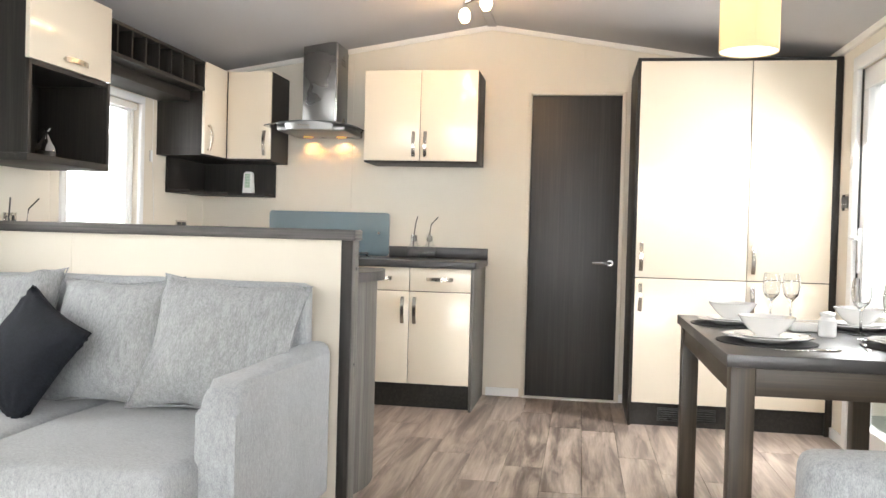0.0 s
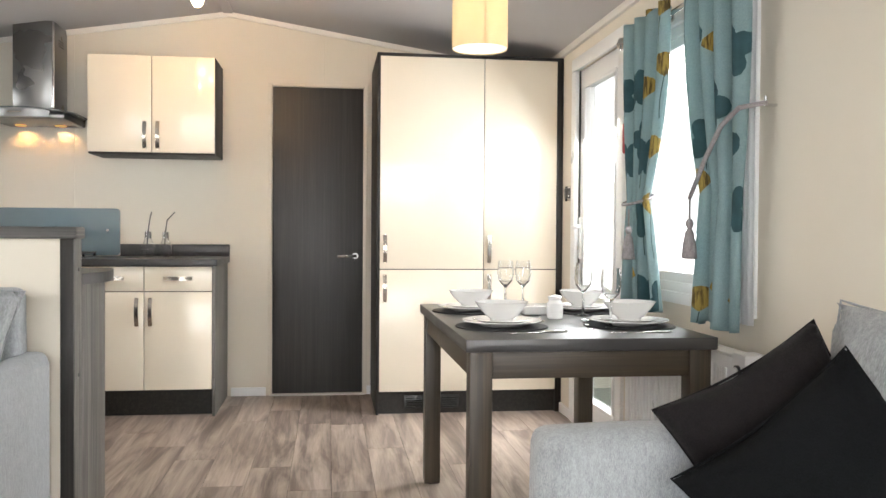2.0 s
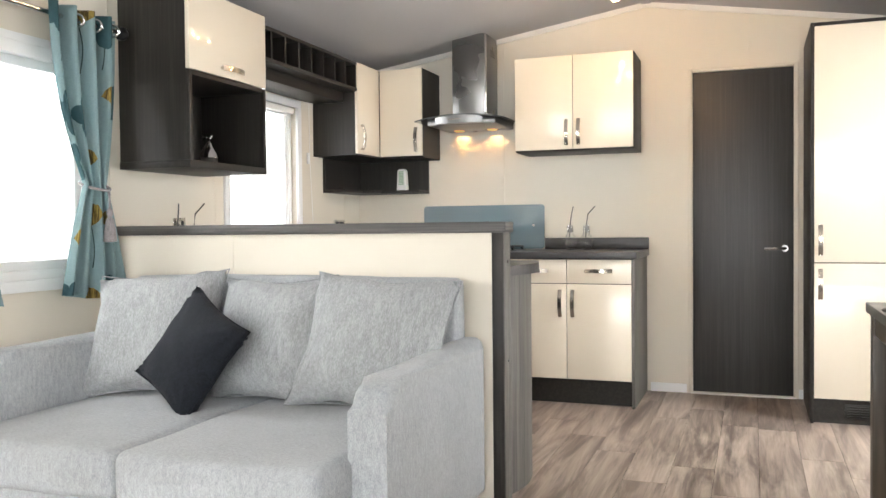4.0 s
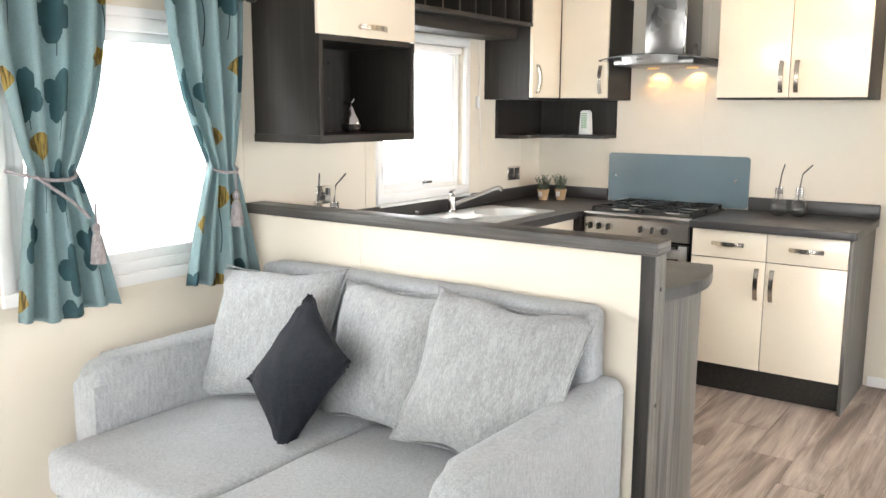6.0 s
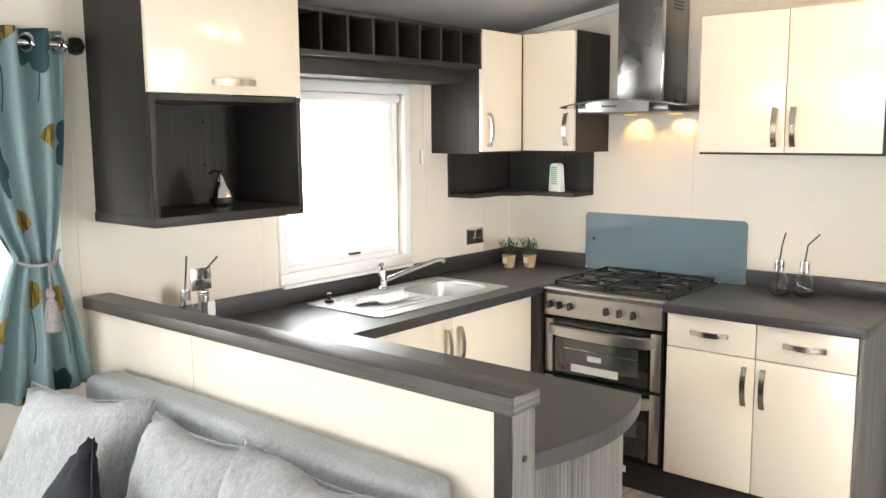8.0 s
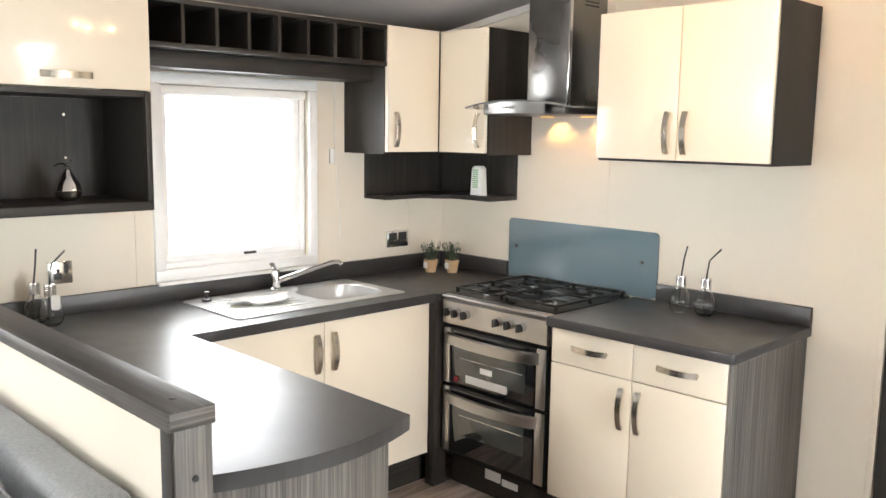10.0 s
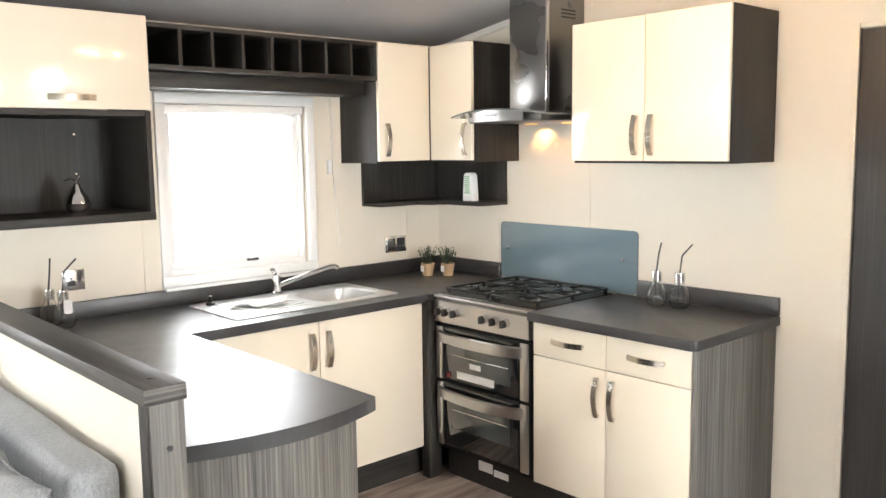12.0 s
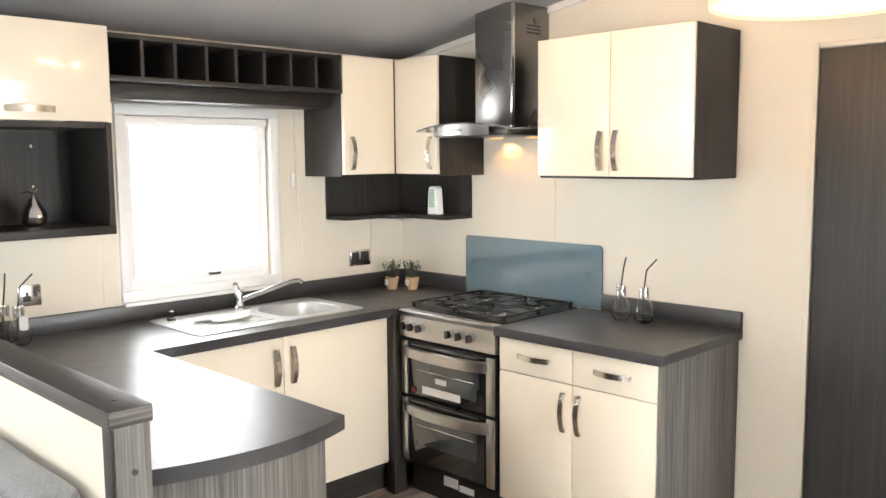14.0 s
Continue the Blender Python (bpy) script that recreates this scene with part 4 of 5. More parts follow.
# ---- soft furniture ----
def cushion_mesh(w, h, t, seed, pinch=0.07, n=30, wrinkle=0.012):
    """A stuffed cushion: width along x, height along y, thickness along z, with pulled corners."""
    rng = random.Random(seed)
    off = Vector((rng.uniform(0, 50), rng.uniform(0, 50), rng.uniform(0, 50)))
    bm = bmesh.new()
    grid = {}
    for s in (1, -1):
        for i in range(n + 1):
            for j in range(n + 1):
                u, v = i / n * 2 - 1, j / n * 2 - 1
                edge = i in (0, n) or j in (0, n)
                if edge and s == -1:
                    grid[s, i, j] = grid[1, i, j]
                    continue
                x = w / 2 * u * (1 - pinch * (1 - v * v) ** 1.0 * abs(u))
                y = h / 2 * v * (1 - pinch * (1 - u * u) ** 1.0 * abs(v))
                puff = max(0.0, (1 - u ** 4) * (1 - v ** 4)) ** 0.55 * (1 - 0.15 * (u * u + v * v))
                z = s * t / 2 * puff
                p = Vector((x, y, s * 0.3)) * 5 + off
                z += s * wrinkle * noise.noise(p) * puff ** 0.5 + s * wrinkle * 0.6 * noise.noise(p * 2.7) * (0.3 + abs(u * v))
                crease = math.sin(14 * math.atan2(1 - abs(v), 1 - abs(u)) + seed) * wrinkle * 0.8 * (abs(u) * abs(v)) ** 2
                y += wrinkle * 0.7 * noise.noise(Vector((x * 7, 0, 0)) + off) * abs(v)
                grid[s, i, j] = bm.verts.new((x, y, z + s * crease))
    for s in (1, -1):
        for i in range(n):
            for j in range(n):
                q = [grid[s, i, j], grid[s, i + 1, j], grid[s, i + 1, j + 1], grid[s, i, j + 1]]
                bm.faces.new(q if s == 1 else q[::-1])
    return bm


def cushion(name, w, h, t, m, mat, label, seed, group="", pinch=0.07, wrinkle=0.02):
    c = thing(name, (0, 0, 0), label, "cushion", group)
    c.matrix_basis = m
    part("cover", cushion_mesh(w, h, t, seed, pinch, 30, wrinkle), mat, c, local=True, angle=80)
    bm = bmesh.new()
    pts = []
    n = 14
    for side in range(4):
        for k in range(n):
            u = k / n * 2 - 1
            a, b = [(u, -1), (1, u), (-u, 1), (-1, -u)][side]
            pts.append((w / 2 * a * (1 - pinch * (1 - b * b) * abs(a)), h / 2 * b * (1 - pinch * (1 - a * a) * abs(b)), 0))
    tube(pts + pts[:1], 0.003, 6, bm)
    part("seam", bm, mat, c, local=True, angle=80)
    return c


def padded(x0, x1, y0, y1, z0, z1, r, puff=0.0, seed=0, n=14):
    """An upholstered block with soft edges and slightly swelling faces."""
    bm = boxed(x0, x1, y0, y1, z0, z1, r, 4)
    bmesh.ops.subdivide_edges(bm, edges=[e for e in bm.edges if e.calc_length() > 2.2 * r], cuts=n, use_grid_fill=True)
    c, s = Vector(((x0 + x1) / 2, (y0 + y1) / 2, (z0 + z1) / 2)), Vector((x1 - x0, y1 - y0, z1 - z0)) / 2
    for v in bm.verts:
        d = [(v.co[i] - c[i]) / s[i] for i in range(3)]
        for i in range(3):
            j, k = (i + 1) % 3, (i + 2) % 3
            v.co[i] += d[i] ** 3 * puff * (1 - d[j] ** 2) * (1 - d[k] ** 2)
        v.co += Vector((0.3, 0.3, 1)) * 0.004 * noise.noise(v.co * 7 + Vector((seed, 0, 0)))
    return bm


sf = thing("sofa", (-1.70, 2.5, 0), "light grey chenille two-seat sofa against the half wall", "sofa")
part("base", padded(-2.36, -1.025, 2.04, 2.95, 0.06, 0.29, 0.02), GREYF, sf)
part("backrest", padded(-2.42, -1.0, 2.97, 3.10, 0.06, 0.862, 0.03, 0.006, 3), GREYF, sf)


def arm_mesh(x0, x1, y0, y1, top, low):
    prof = [(y0 + 0.015, 0.06), (y0, 0.2), (y0, low - 0.08)] + [(y0 + 0.08 - 0.08 * math.cos(a), low - 0.08 + 0.078 * math.sin(a)) for a in (0.3, 0.6, 0.9, 1.2)] + [(y0 + 0.11, low), (y1 - 0.03, top), (y1, top - 0.03), (y1, 0.06)]
    bm = prism(prof, x0, x1, axis="x")
    rim = [e for e in bm.edges if abs(e.verts[0].co.x - e.verts[1].co.x) < 1e-5]
    bmesh.ops.bevel(bm, geom=rim, offset=0.04, segments=5, profile=0.5, affect="EDGES")
    return bm


part("armrest", arm_mesh(-1.040, -0.922, 2.19, 3.10, 0.645, 0.625), GREYF, sf)
part("armrest", arm_mesh(-2.472, -2.352, 2.19, 3.10, 0.658, 0.645), GREYF, sf)
for i, (x0, x1) in enumerate(((-2.349, -1.694), (-1.690, -1.036))):
    part("seat_cushion", padded(x0, x1, 2.01, 2.965, 0.28, 0.425, 0.03, 0.014, 5 + i), GREYF, sf)
for x in (-2.41, -0.98):
    for y in (2.20, 2.98):
        part("foot", lathe([(0, 0), (0.018, 0), (0.024, 0.062), (0, 0.062)], (x, y, 0), 14), DARK, sf)
cushion("back_cushion", 0.54, 0.50, 0.19, pose(-2.15, 2.775, 0.657, 64, -3, 11), GREYC, "light grey square back cushion with pulled corners", 11, "grey back cushions on the sofa", 0.11, 0.024)
cushion("back_cushion", 0.48, 0.48, 0.19, pose(-1.665, 2.825, 0.648, 68, -2, -1), GREYC, "light grey square back cushion with pulled corners", 12, "grey back cushions on the sofa", 0.11, 0.024)
cushion("back_cushion", 0.56, 0.51, 0.19, pose(-1.24, 2.80, 0.650, 62, 3, 1), GREYC, "light grey square back cushion with pulled corners", 13, "grey back cushions on the sofa", 0.11, 0.024)
ex = Vector((0.19, 0.12, 0.307)).normalized()
ey = Vector((-0.29, 0.16, 0.133))
ey = (ey - ex * ey.dot(ex)).normalized()
ez = ex.cross(ey)
tilt = Matrix([(ex[i], ey[i], ez[i], (-1.853, 2.60, 0.615)[i]) for i in range(3)] + [(0, 0, 0, 1)])
cushion("scatter_cushion", 0.38, 0.39, 0.14, tilt, BLACKF, "charcoal velvet scatter cushion leaning on its corner", 14, "", 0.09, 0.018)
s2 = thing("sofa", (1.0, 0.9, 0), "light grey chenille sofa along the dining wall", "sofa")
part("base", padded(0.50, 1.36, 0.15, 1.84, 0.06, 0.29, 0.02), GREYF, s2)
part("seat_cushion", padded(0.47, 1.22, 0.16, 0.99, 0.28, 0.425, 0.03, 0.014, 7), GREYF, s2)
part("seat_cushion", padded(0.47, 1.22, 0.995, 1.832, 0.28, 0.425, 0.03, 0.014, 8), GREYF, s2)
part("backrest", padded(1.24, 1.375, 0.0, 1.95, 0.06, 0.83, 0.03, 0.006, 9), GREYF, s2)
part("armrest", padded(0.476, 1.24, 1.836, 1.965, 0.06, 0.618, 0.035, 0.006, 10), GREYF, s2)
part("armrest", padded(0.462, 1.24, 0.02, 0.15, 0.06, 0.632, 0.035, 0.006, 11), GREYF, s2)
for x in (0.53, 1.3):
    for y in (0.1, 1.9):
        part("foot", lathe([(0, 0), (0.018, 0), (0.024, 0.062), (0, 0.062)], (x, y, 0), 14), DARK, s2)
cushion("back_cushion", 0.52, 0.50, 0.17, pose(1.165, 1.57, 0.655, 76, 3, -76), GREYC, "light grey square back cushion against the sofa back", 21)
cushion("scatter_cushion", 0.41, 0.41, 0.16, pose(0.990, 1.745, 0.598, 75, -29, -5), BROWNF, "brown-black velvet scatter cushion against the armrest", 22, "", 0.10, 0.018)
cushion("scatter_cushion", 0.44, 0.44, 0.18, pose(0.988, 1.55, 0.538, 68, -38, -8), JETF, "black velvet scatter cushion in the sofa corner", 23, "", 0.10, 0.022)

# ---- dining ----
tb = thing("dining_table", (0.785, 3.04, 0), "dark-stained wooden dining table with grey laminate top", "table")
part("tabletop", boxed(0.405, 1.165, 2.43, 3.66, 0.715, 0.752, 0.003), TABLET, tb)
for x in (0.42, 1.085):
    for y in (2.445, 3.58):
        part("leg", boxed(x, x + 0.066, y, y + 0.066, 0.0, 0.714, 0.003), TABLEW, tb)
part("apron", boxed(0.487, 1.084, 2.452, 2.474, 0.635, 0.714, 0.002), TABLEX, tb)
part("apron", boxed(0.487, 1.084, 3.617, 3.639, 0.635, 0.714, 0.002), TABLEX, tb)
part("apron", boxed(0.427, 0.449, 2.512, 3.579, 0.635, 0.714, 0.002), TABLEX, tb)
part("apron", boxed(1.122, 1.144, 2.512, 3.579, 0.635, 0.714, 0.002), TABLEX, tb)
TZ = 0.7525
plates, bowls, mats = [], [], []
mat0 = tagged(part("placemat", lathe([(0, 0), (0.15, 0), (0.152, 0.002), (0.15, 0.004), (0, 0.004)], n=40), SLATE), "round dark placemat under a dinner plate", "placemat", "placemats on the table")
plate0 = tagged(part("dinner_plate", lathe([(0, 0), (0.075, 0), (0.09, 0.006), (0.128, 0.016), (0.130, 0.018), (0.128, 0.020), (0.088, 0.011), (0.07, 0.006), (0, 0.006)], n=40), CHINA), "white china dinner plate on a dark placemat", "plate", "dinner plates on the table")
side0 = tagged(part("side_plate", lathe([(0, 0), (0.055, 0), (0.068, 0.005), (0.095, 0.013), (0.097, 0.015), (0.094, 0.016), (0.066, 0.009), (0.05, 0.005), (0, 0.005)], n=36), CHINA), "white china side plate stacked on a dinner plate", "plate", "side plates on the table")
bowl0 = tagged(part("bowl", lathe([(0, 0), (0.036, 0), (0.038, 0.008), (0.055, 0.022), (0.074, 0.045), (0.086, 0.062), (0.088, 0.064), (0.085, 0.064), (0.07, 0.044), (0.052, 0.024), (0.03, 0.012), (0, 0.011)], n=40), CHINA), "white china cereal bowl on stacked plates", "bowl", "bowls on the table")
SEATS = ((0.575, 2.755), (1.005, 2.75), (0.565, 3.30), (1.0, 3.27))
for i, (x, y) in enumerate(SEATS):
    for ob, z in ((mat0, TZ), (plate0, TZ + 0.0045), (side0, TZ + 0.0115), (bowl0, TZ + 0.0185)):
        m = pose(x, y, z)
        if i == 0:
            ob.matrix_basis = m
        else:
            copy_thing(ob, m)
wg = tagged(part("wine_glass", lathe([(0, 0), (0.034, 0), (0.034, 0.002), (0.008, 0.006), (0.0045, 0.015), (0.0042, 0.085), (0.012, 0.095), (0.027, 0.112), (0.033, 0.14), (0.031, 0.175), (0.027, 0.195), (0.0258, 0.195), (0.0296, 0.175), (0.0314, 0.14), (0.0255, 0.114), (0.01, 0.099), (0, 0.097)], n=32), DRINK), "clear stemmed wine glass", "glass", "wine glasses on the table")
for i, (x, y) in enumerate(((0.725, 3.41), (0.80, 3.42), (0.955, 3.10), (0.918, 2.68))):
    if i == 0:
        wg.matrix_basis = pose(x, y, TZ)
    else:
        copy_thing(wg, pose(x, y, TZ))
jar = thing("sugar_pot", (0.82, 3.0, TZ), "white china lidded pot on the table", "pot")
part("pot_body", lathe([(0, 0), (0.026, 0), (0.029, 0.004), (0.029, 0.055), (0.022, 0.066), (0.022, 0.07), (0, 0.07)], (0.82, 3.0, TZ), 28), CHINA, jar)
part("lid", lathe([(0.023, 0.0705), (0.025, 0.0725), (0.025, 0.08), (0.012, 0.085), (0, 0.086)], (0.82, 3.0, TZ), 28), CHINA, jar)
bd = thing("butter_dish", (0.80, 3.16, TZ), "white china oblong dish on the table", "dish")
part("dish", boxed(0.735, 0.855, 3.12, 3.20, TZ, TZ + 0.034, 0.008, 3), CHINA, bd)


def spoon(at, turn, label):
    s = thing("spoon", at, label, "cutlery", "cutlery on the table")
    s.rotation_euler = (0, 0, radians(turn))
    bm = bmesh.new()
    n = 20
    c = [bm.verts.new((0, 0, 0.004)), bm.verts.new((0, 0, 0.002))]
    rim = [(bm.verts.new((0.026 * math.cos(2 * math.pi * i / n), 0.018 * math.sin(2 * math.pi * i / n), 0.011)), bm.verts.new((0.025 * math.cos(2 * math.pi * i / n), 0.017 * math.sin(2 * math.pi * i / n), 0.009))) for i in range(n)]
    for i in range(n):
        j = (i + 1) % n
        bm.faces.new((c[0], rim[i][0], rim[j][0])), bm.faces.new((c[1], rim[i][1], rim[j][1]))
        bm.faces.new((rim[i][0], rim[j][0], rim[j][1], rim[i][1]))
    part("spoon_bowl", bm, CHROME, s, local=True)
    part("spoon_handle", tube([(0.024, 0, 0.009), (0.05, 0, 0.012), (0.10, 0, 0.008), (0.16, 0, 0.005)], 0.005, 8, flat=0.4), CHROME, s, local=True)
    return s


spoon((0.72, 2.83, TZ), 75, "steel dessert spoon lying on the table")
spoon((0.895, 2.86, TZ), -60, "steel dessert spoon lying on the table")
for x, y, a in ((0.66, 2.58, 8), (0.98, 2.56, -6), (0.86, 2.74, 80)):
    k = thing("knife", (x, y, TZ), "steel table knife lying on the table", "cutlery", "cutlery on the table")
    k.rotation_euler = (0, 0, radians(a))
    part("blade", boxed(-0.10, 0.0, -0.008, 0.008, 0.0, 0.002, 0.0008), CHROME, k, local=True)
    part("knife_handle", boxed(0.0005, 0.09, -0.006, 0.006, 0.0, 0.006, 0.002), CHROME, k, local=True)

# radiator
rd = thing("radiator", (1.34, 3.22, 0), "white panel radiator under the dining window", "radiator")
bm = boxed(1.30, 1.318, 2.605, 3.60, 0.16, 0.665, 0.004)
part("front_panel", bm, WHITE, rd)
for i in range(26):
    y = 2.645 + i * 0.0355
    part("rib", boxed(1.2955, 1.3005, y, y + 0.014, 0.20, 0.625, 0.002), WHITE, rd)
part("top_grille", boxed(1.30, 1.372, 2.605, 3.60, 0.6655, 0.675, 0.002), WHITE, rd)
part("side_cover", boxed(1.296, 1.374, 2.52, 2.604, 0.16, 0.682, 0.004), WHITE, rd)
part("back_panel", boxed(1.35, 1.366, 2.605, 3.60, 0.16, 0.664, 0.003), WHITE, rd)
for y in (2.95, 3.55):
    part("bracket", boxed(1.3661, 1.3899, y, y + 0.03, 0.3, 0.6), WHITE, rd)
vk = part("valve_dial", tube([(1.2955, 2.562, 0.625), (1.288, 2.562, 0.625)], 0.021, 24), BLACKP, rd, "round thermostat dial with dark ring")
part("dial_cap", tube([(1.2879, 2.562, 0.625), (1.282, 2.562, 0.625)], 0.015, 24), WHITE, vk)


# ---- curtains ----
def curtain(name, x, out, y0, y1, z0, z1, tie_z, tie_y, tie_w, waves, label, seed, group, lean=0.0, floor_w=None, waist=True):
    """An eyelet curtain hung along y, gathered by a cord at tie_z round tie_y; it bulges along out (+1 or -1 in x)."""
    c = thing(name, (x, (y0 + y1) / 2, z0), label, "curtain", group)
    rng = random.Random(seed)
    nu, nv = waves * 14, 56
    bm = bmesh.new()
    uvl = bm.loops.layers.uv.new("UVMap")
    mid, wide = (y0 + y1) / 2, y1 - y0
    rows = []
    cloth_w = 1.35 * wide + 0.25
    ph = rng.uniform(0, 6)
    for j in range(nv + 1):
        v = j / nv
        z = z1 + (z0 - z1) * v
        if z > tie_z:
            k = ((z1 - z) / (z1 - tie_z)) ** 2.2
        else:
            k = max(0.0, 1 - ((tie_z - z) / (tie_z - z0)) ** 0.75)
        low = z < tie_z
        end_w = (floor_w or wide * 0.95)
        fullw = end_w if low else wide
        cm = (mid + lean) if low else mid
        w = fullw + (tie_w - fullw) * k
        cen = cm + (tie_y - cm) * k
        amp = 0.038 * (1 - 0.45 * k) * (1 + 0.15 * v)
        row = []
        for i in range(nu + 1):
            u = i / nu
            soft = 1 - 0.35 * v
            a = 2 * math.pi * waves * u + 0.35 * math.sin(3 * v + ph + 2 * u)
            dx = amp * (math.sin(a) * soft + 0.35 * v * math.sin(a * 0.5 + ph))
            yy = cen + (u - 0.5) * w + 0.006 * math.sin(2 * a + ph) * v
            dz = 0.012 * math.sin(2.2 * math.pi * u + ph) * v ** 4
            row.append((bm.verts.new((x + out * (0.01 + dx), yy, z + dz)), (u * cloth_w + seed * 0.37, (1 - v) * (z1 - z0) + seed * 0.21)))
        rows.append(row)
    for j in range(nv):
        for i in range(nu):
            q = (rows[j][i], rows[j][i + 1], rows[j + 1][i + 1], rows[j + 1][i])
            f = bm.faces.new([p[0] for p in q])
            for lp, p in zip(f.loops, q):
                lp[uvl].uv = p[1]
    cl = part("cloth", bm, CLOTH, c, angle=180)
    so = cl.modifiers.new("thickness", "SOLIDIFY")
    so.thickness = 0.003
    # cord round the waist with a tassel
    loop = [(x + out * (0.055 * math.cos(a) + 0.01), tie_y + (tie_w / 2 - 0.004) * math.sin(a), tie_z - 0.02 * math.cos(a)) for a in [2 * math.pi * i / 24 for i in range(25)]]
    if waist:
        part("tieback_cord", tube(loop, 0.006, 8), CORD, c, "grey twisted tie-back cord")
    return c, tie_y


def tassel(parent, x, y, z, size=1.0):
    part("tassel", lathe([(0, 0.0), (0.008, 0), (0.014, -0.012), (0.013, -0.024), (0.008, -0.032), (0.016, -0.045), (0.023, -0.09), (0.027, -0.135), (0.0, -0.138)], (x, y, z), 16), CORD, parent, "grey-mauve tassel")
    part("tassel_cord", tube([(x, y, z), (x, y, z + 0.07)], 0.004, 8), CORD, parent)


def pole(name, x, face, y0, y1, z, eyes, label):
    p = thing(name, (x, (y0 + y1) / 2, z), label, "curtain pole")
    part("rail", tube([(x, y0, z), (x, y1, z)], 0.011, 16), CHROME, p)
    for y in (y0, y1):
        part("finial", lathe([(0, -0.03), (0.02, -0.024), (0.03, 0), (0.02, 0.024), (0, 0.03)], (x, y, z), 20), IRON if name == "curtain_pole" else CHROME, p)
    for y in (y0 + 0.06, y1 - 0.06):
        part("bracket", tube([(face, y, z - 0.008), (x, y, z - 0.008)], 0.008, 10), CHROME, p)
    for y in eyes:
        bm = bmesh.new()
        ring = [(x + 0.026 * math.cos(a), y + 0.01 * math.cos(a), z + 0.026 * math.sin(a)) for a in [2 * math.pi * i / 20 for i in range(21)]]
        tube(ring, 0.006, 8, bm)
        part("eyelet", bm, CHROME, p)


WX, EX = L + 0.09, R - 0.085
cu, ty = curtain("curtain", WX, 1, 2.66, 3.04, 0.785, 1.94, 1.235, 2.90, 0.13, 4, "duck-egg curtain with teal poppies tied back beside the lounge window", 3, "poppy curtains", 0.03, 0.36)
tassel(cu, WX + 0.065, 2.92, 1.14)
part("tieback_strap", tube([(L + 0.004, 3.03, 1.24), (L + 0.03, 3.01, 1.235), (WX + 0.03, 2.96, 1.20)], 0.006, 8), CORD, cu)
cu, ty = curtain("curtain", WX, 1, 2.04, 2.45, 0.775, 1.94, 1.25, 2.21, 0.16, 4, "duck-egg curtain with teal poppies tied back beside the lounge window", 7, "poppy curtains", -0.01, 0.36)
tassel(cu, WX + 0.065, 2.32, 1.08)
part("tieback_strap", tube([(L + 0.004, 2.10, 1.26), (WX + 0.05, 2.14, 1.24), (WX + 0.062, 2.24, 1.16), (WX + 0.062, 2.30, 1.10)], 0.006, 8), CORD, cu)
pole("curtain_pole", WX, L, 2.0, 3.085, 1.897, (2.1, 2.2, 2.3, 2.4, 2.83, 2.93, 3.03), "chrome curtain pole with dark ball ends over the lounge window")
cu, ty = curtain("curtain", EX, -1, 2.52, 3.0, 0.755, 1.945, 1.20, 2.705, 0.30, 4, "duck-egg curtain with teal poppies tied back beside the dining window", 5, "poppy curtains", -0.04, 0.30, False)
tassel(cu, EX - 0.075, 2.79, 1.11)
part("tieback_strap", tube([(R - 0.034, 2.52, 1.468), (EX - 0.035, 2.53, 1.45), (EX - 0.068, 2.58, 1.40), (EX - 0.075, 2.68, 1.30), (EX - 0.076, 2.79, 1.18)], 0.008, 8), CORD, cu)
part("tieback_hook", tube([(R - 0.001, 2.518, 1.46), (R - 0.035, 2.52, 1.46), (R - 0.038, 2.52, 1.485)], 0.005, 8), CHROME, cu)
lin = bmesh.new()
lv = [[lin.verts.new((R - 0.03 + 0.008 * math.sin(i * 1.1), 2.60 + i * 0.005, z)) for z in (0.765, 1.93)] for i in range(25)]
for p0, p1 in zip(lv, lv[1:]):
    lin.faces.new((p0[0], p1[0], p1[1], p0[1]))
ln = part("lining", lin, NET, cu, "white curtain lining", angle=180)
ln.modifiers.new("thickness", "SOLIDIFY").thickness = 0.002
cu, ty = curtain("curtain", EX, -1, 3.12, 3.62, 0.755, 1.945, 1.20, 3.45, 0.22, 4, "duck-egg curtain with teal poppies tied back between door and window", 9, "poppy curtains", 0.04, 0.42)
tassel(cu, EX - 0.075, 3.38, 1.09)
pole("curtain_rail", EX, R, 2.48, 3.68, 1.90, (2.58, 2.70, 2.82, 2.94, 3.18, 3.30, 3.42, 3.54), "chrome curtain pole over the dining window")
fx = thing("fire_extinguisher", (R - 0.036, 3.715, 1.42), "small red extinguisher hung by the outer door", "extinguisher")
part("bottle", lathe([(0, 0), (0.03, 0), (0.034, 0.01), (0.034, 0.13), (0.02, 0.15), (0.012, 0.17), (0, 0.17)], (R - 0.036, 3.715, 1.42), 18), RED, fx)

# ---- lamps ----
pl = thing("pendant_lamp", (0.575, 3.2, 1.75), "lit cream drum pendant lamp over the dining table", "pendant lamp")
top = ceiling_at(0.575)
bm = bmesh.new()
lathe([(0.104, 1.748), (0.104, 2.03), (0.102, 2.03), (0.102, 1.748), (0.104, 1.748)], (0.575, 3.2, 0), 40, bm)
SHADE.node_tree.nodes["Principled BSDF"].inputs["Transmission Weight"].default_value = 0.0
tr = SHADE.node_tree
thru, mixn = tr.nodes.new("ShaderNodeBsdfTranslucent"), tr.nodes.new("ShaderNodeMixShader")
thru.inputs[0].default_value = (0.93, 0.85, 0.68, 1)
mixn.inputs[0].default_value = 0.55
tr.links.new(tr.nodes["Principled BSDF"].outputs[0], mixn.inputs[1])
tr.links.new(thru.outputs[0], mixn.inputs[2])
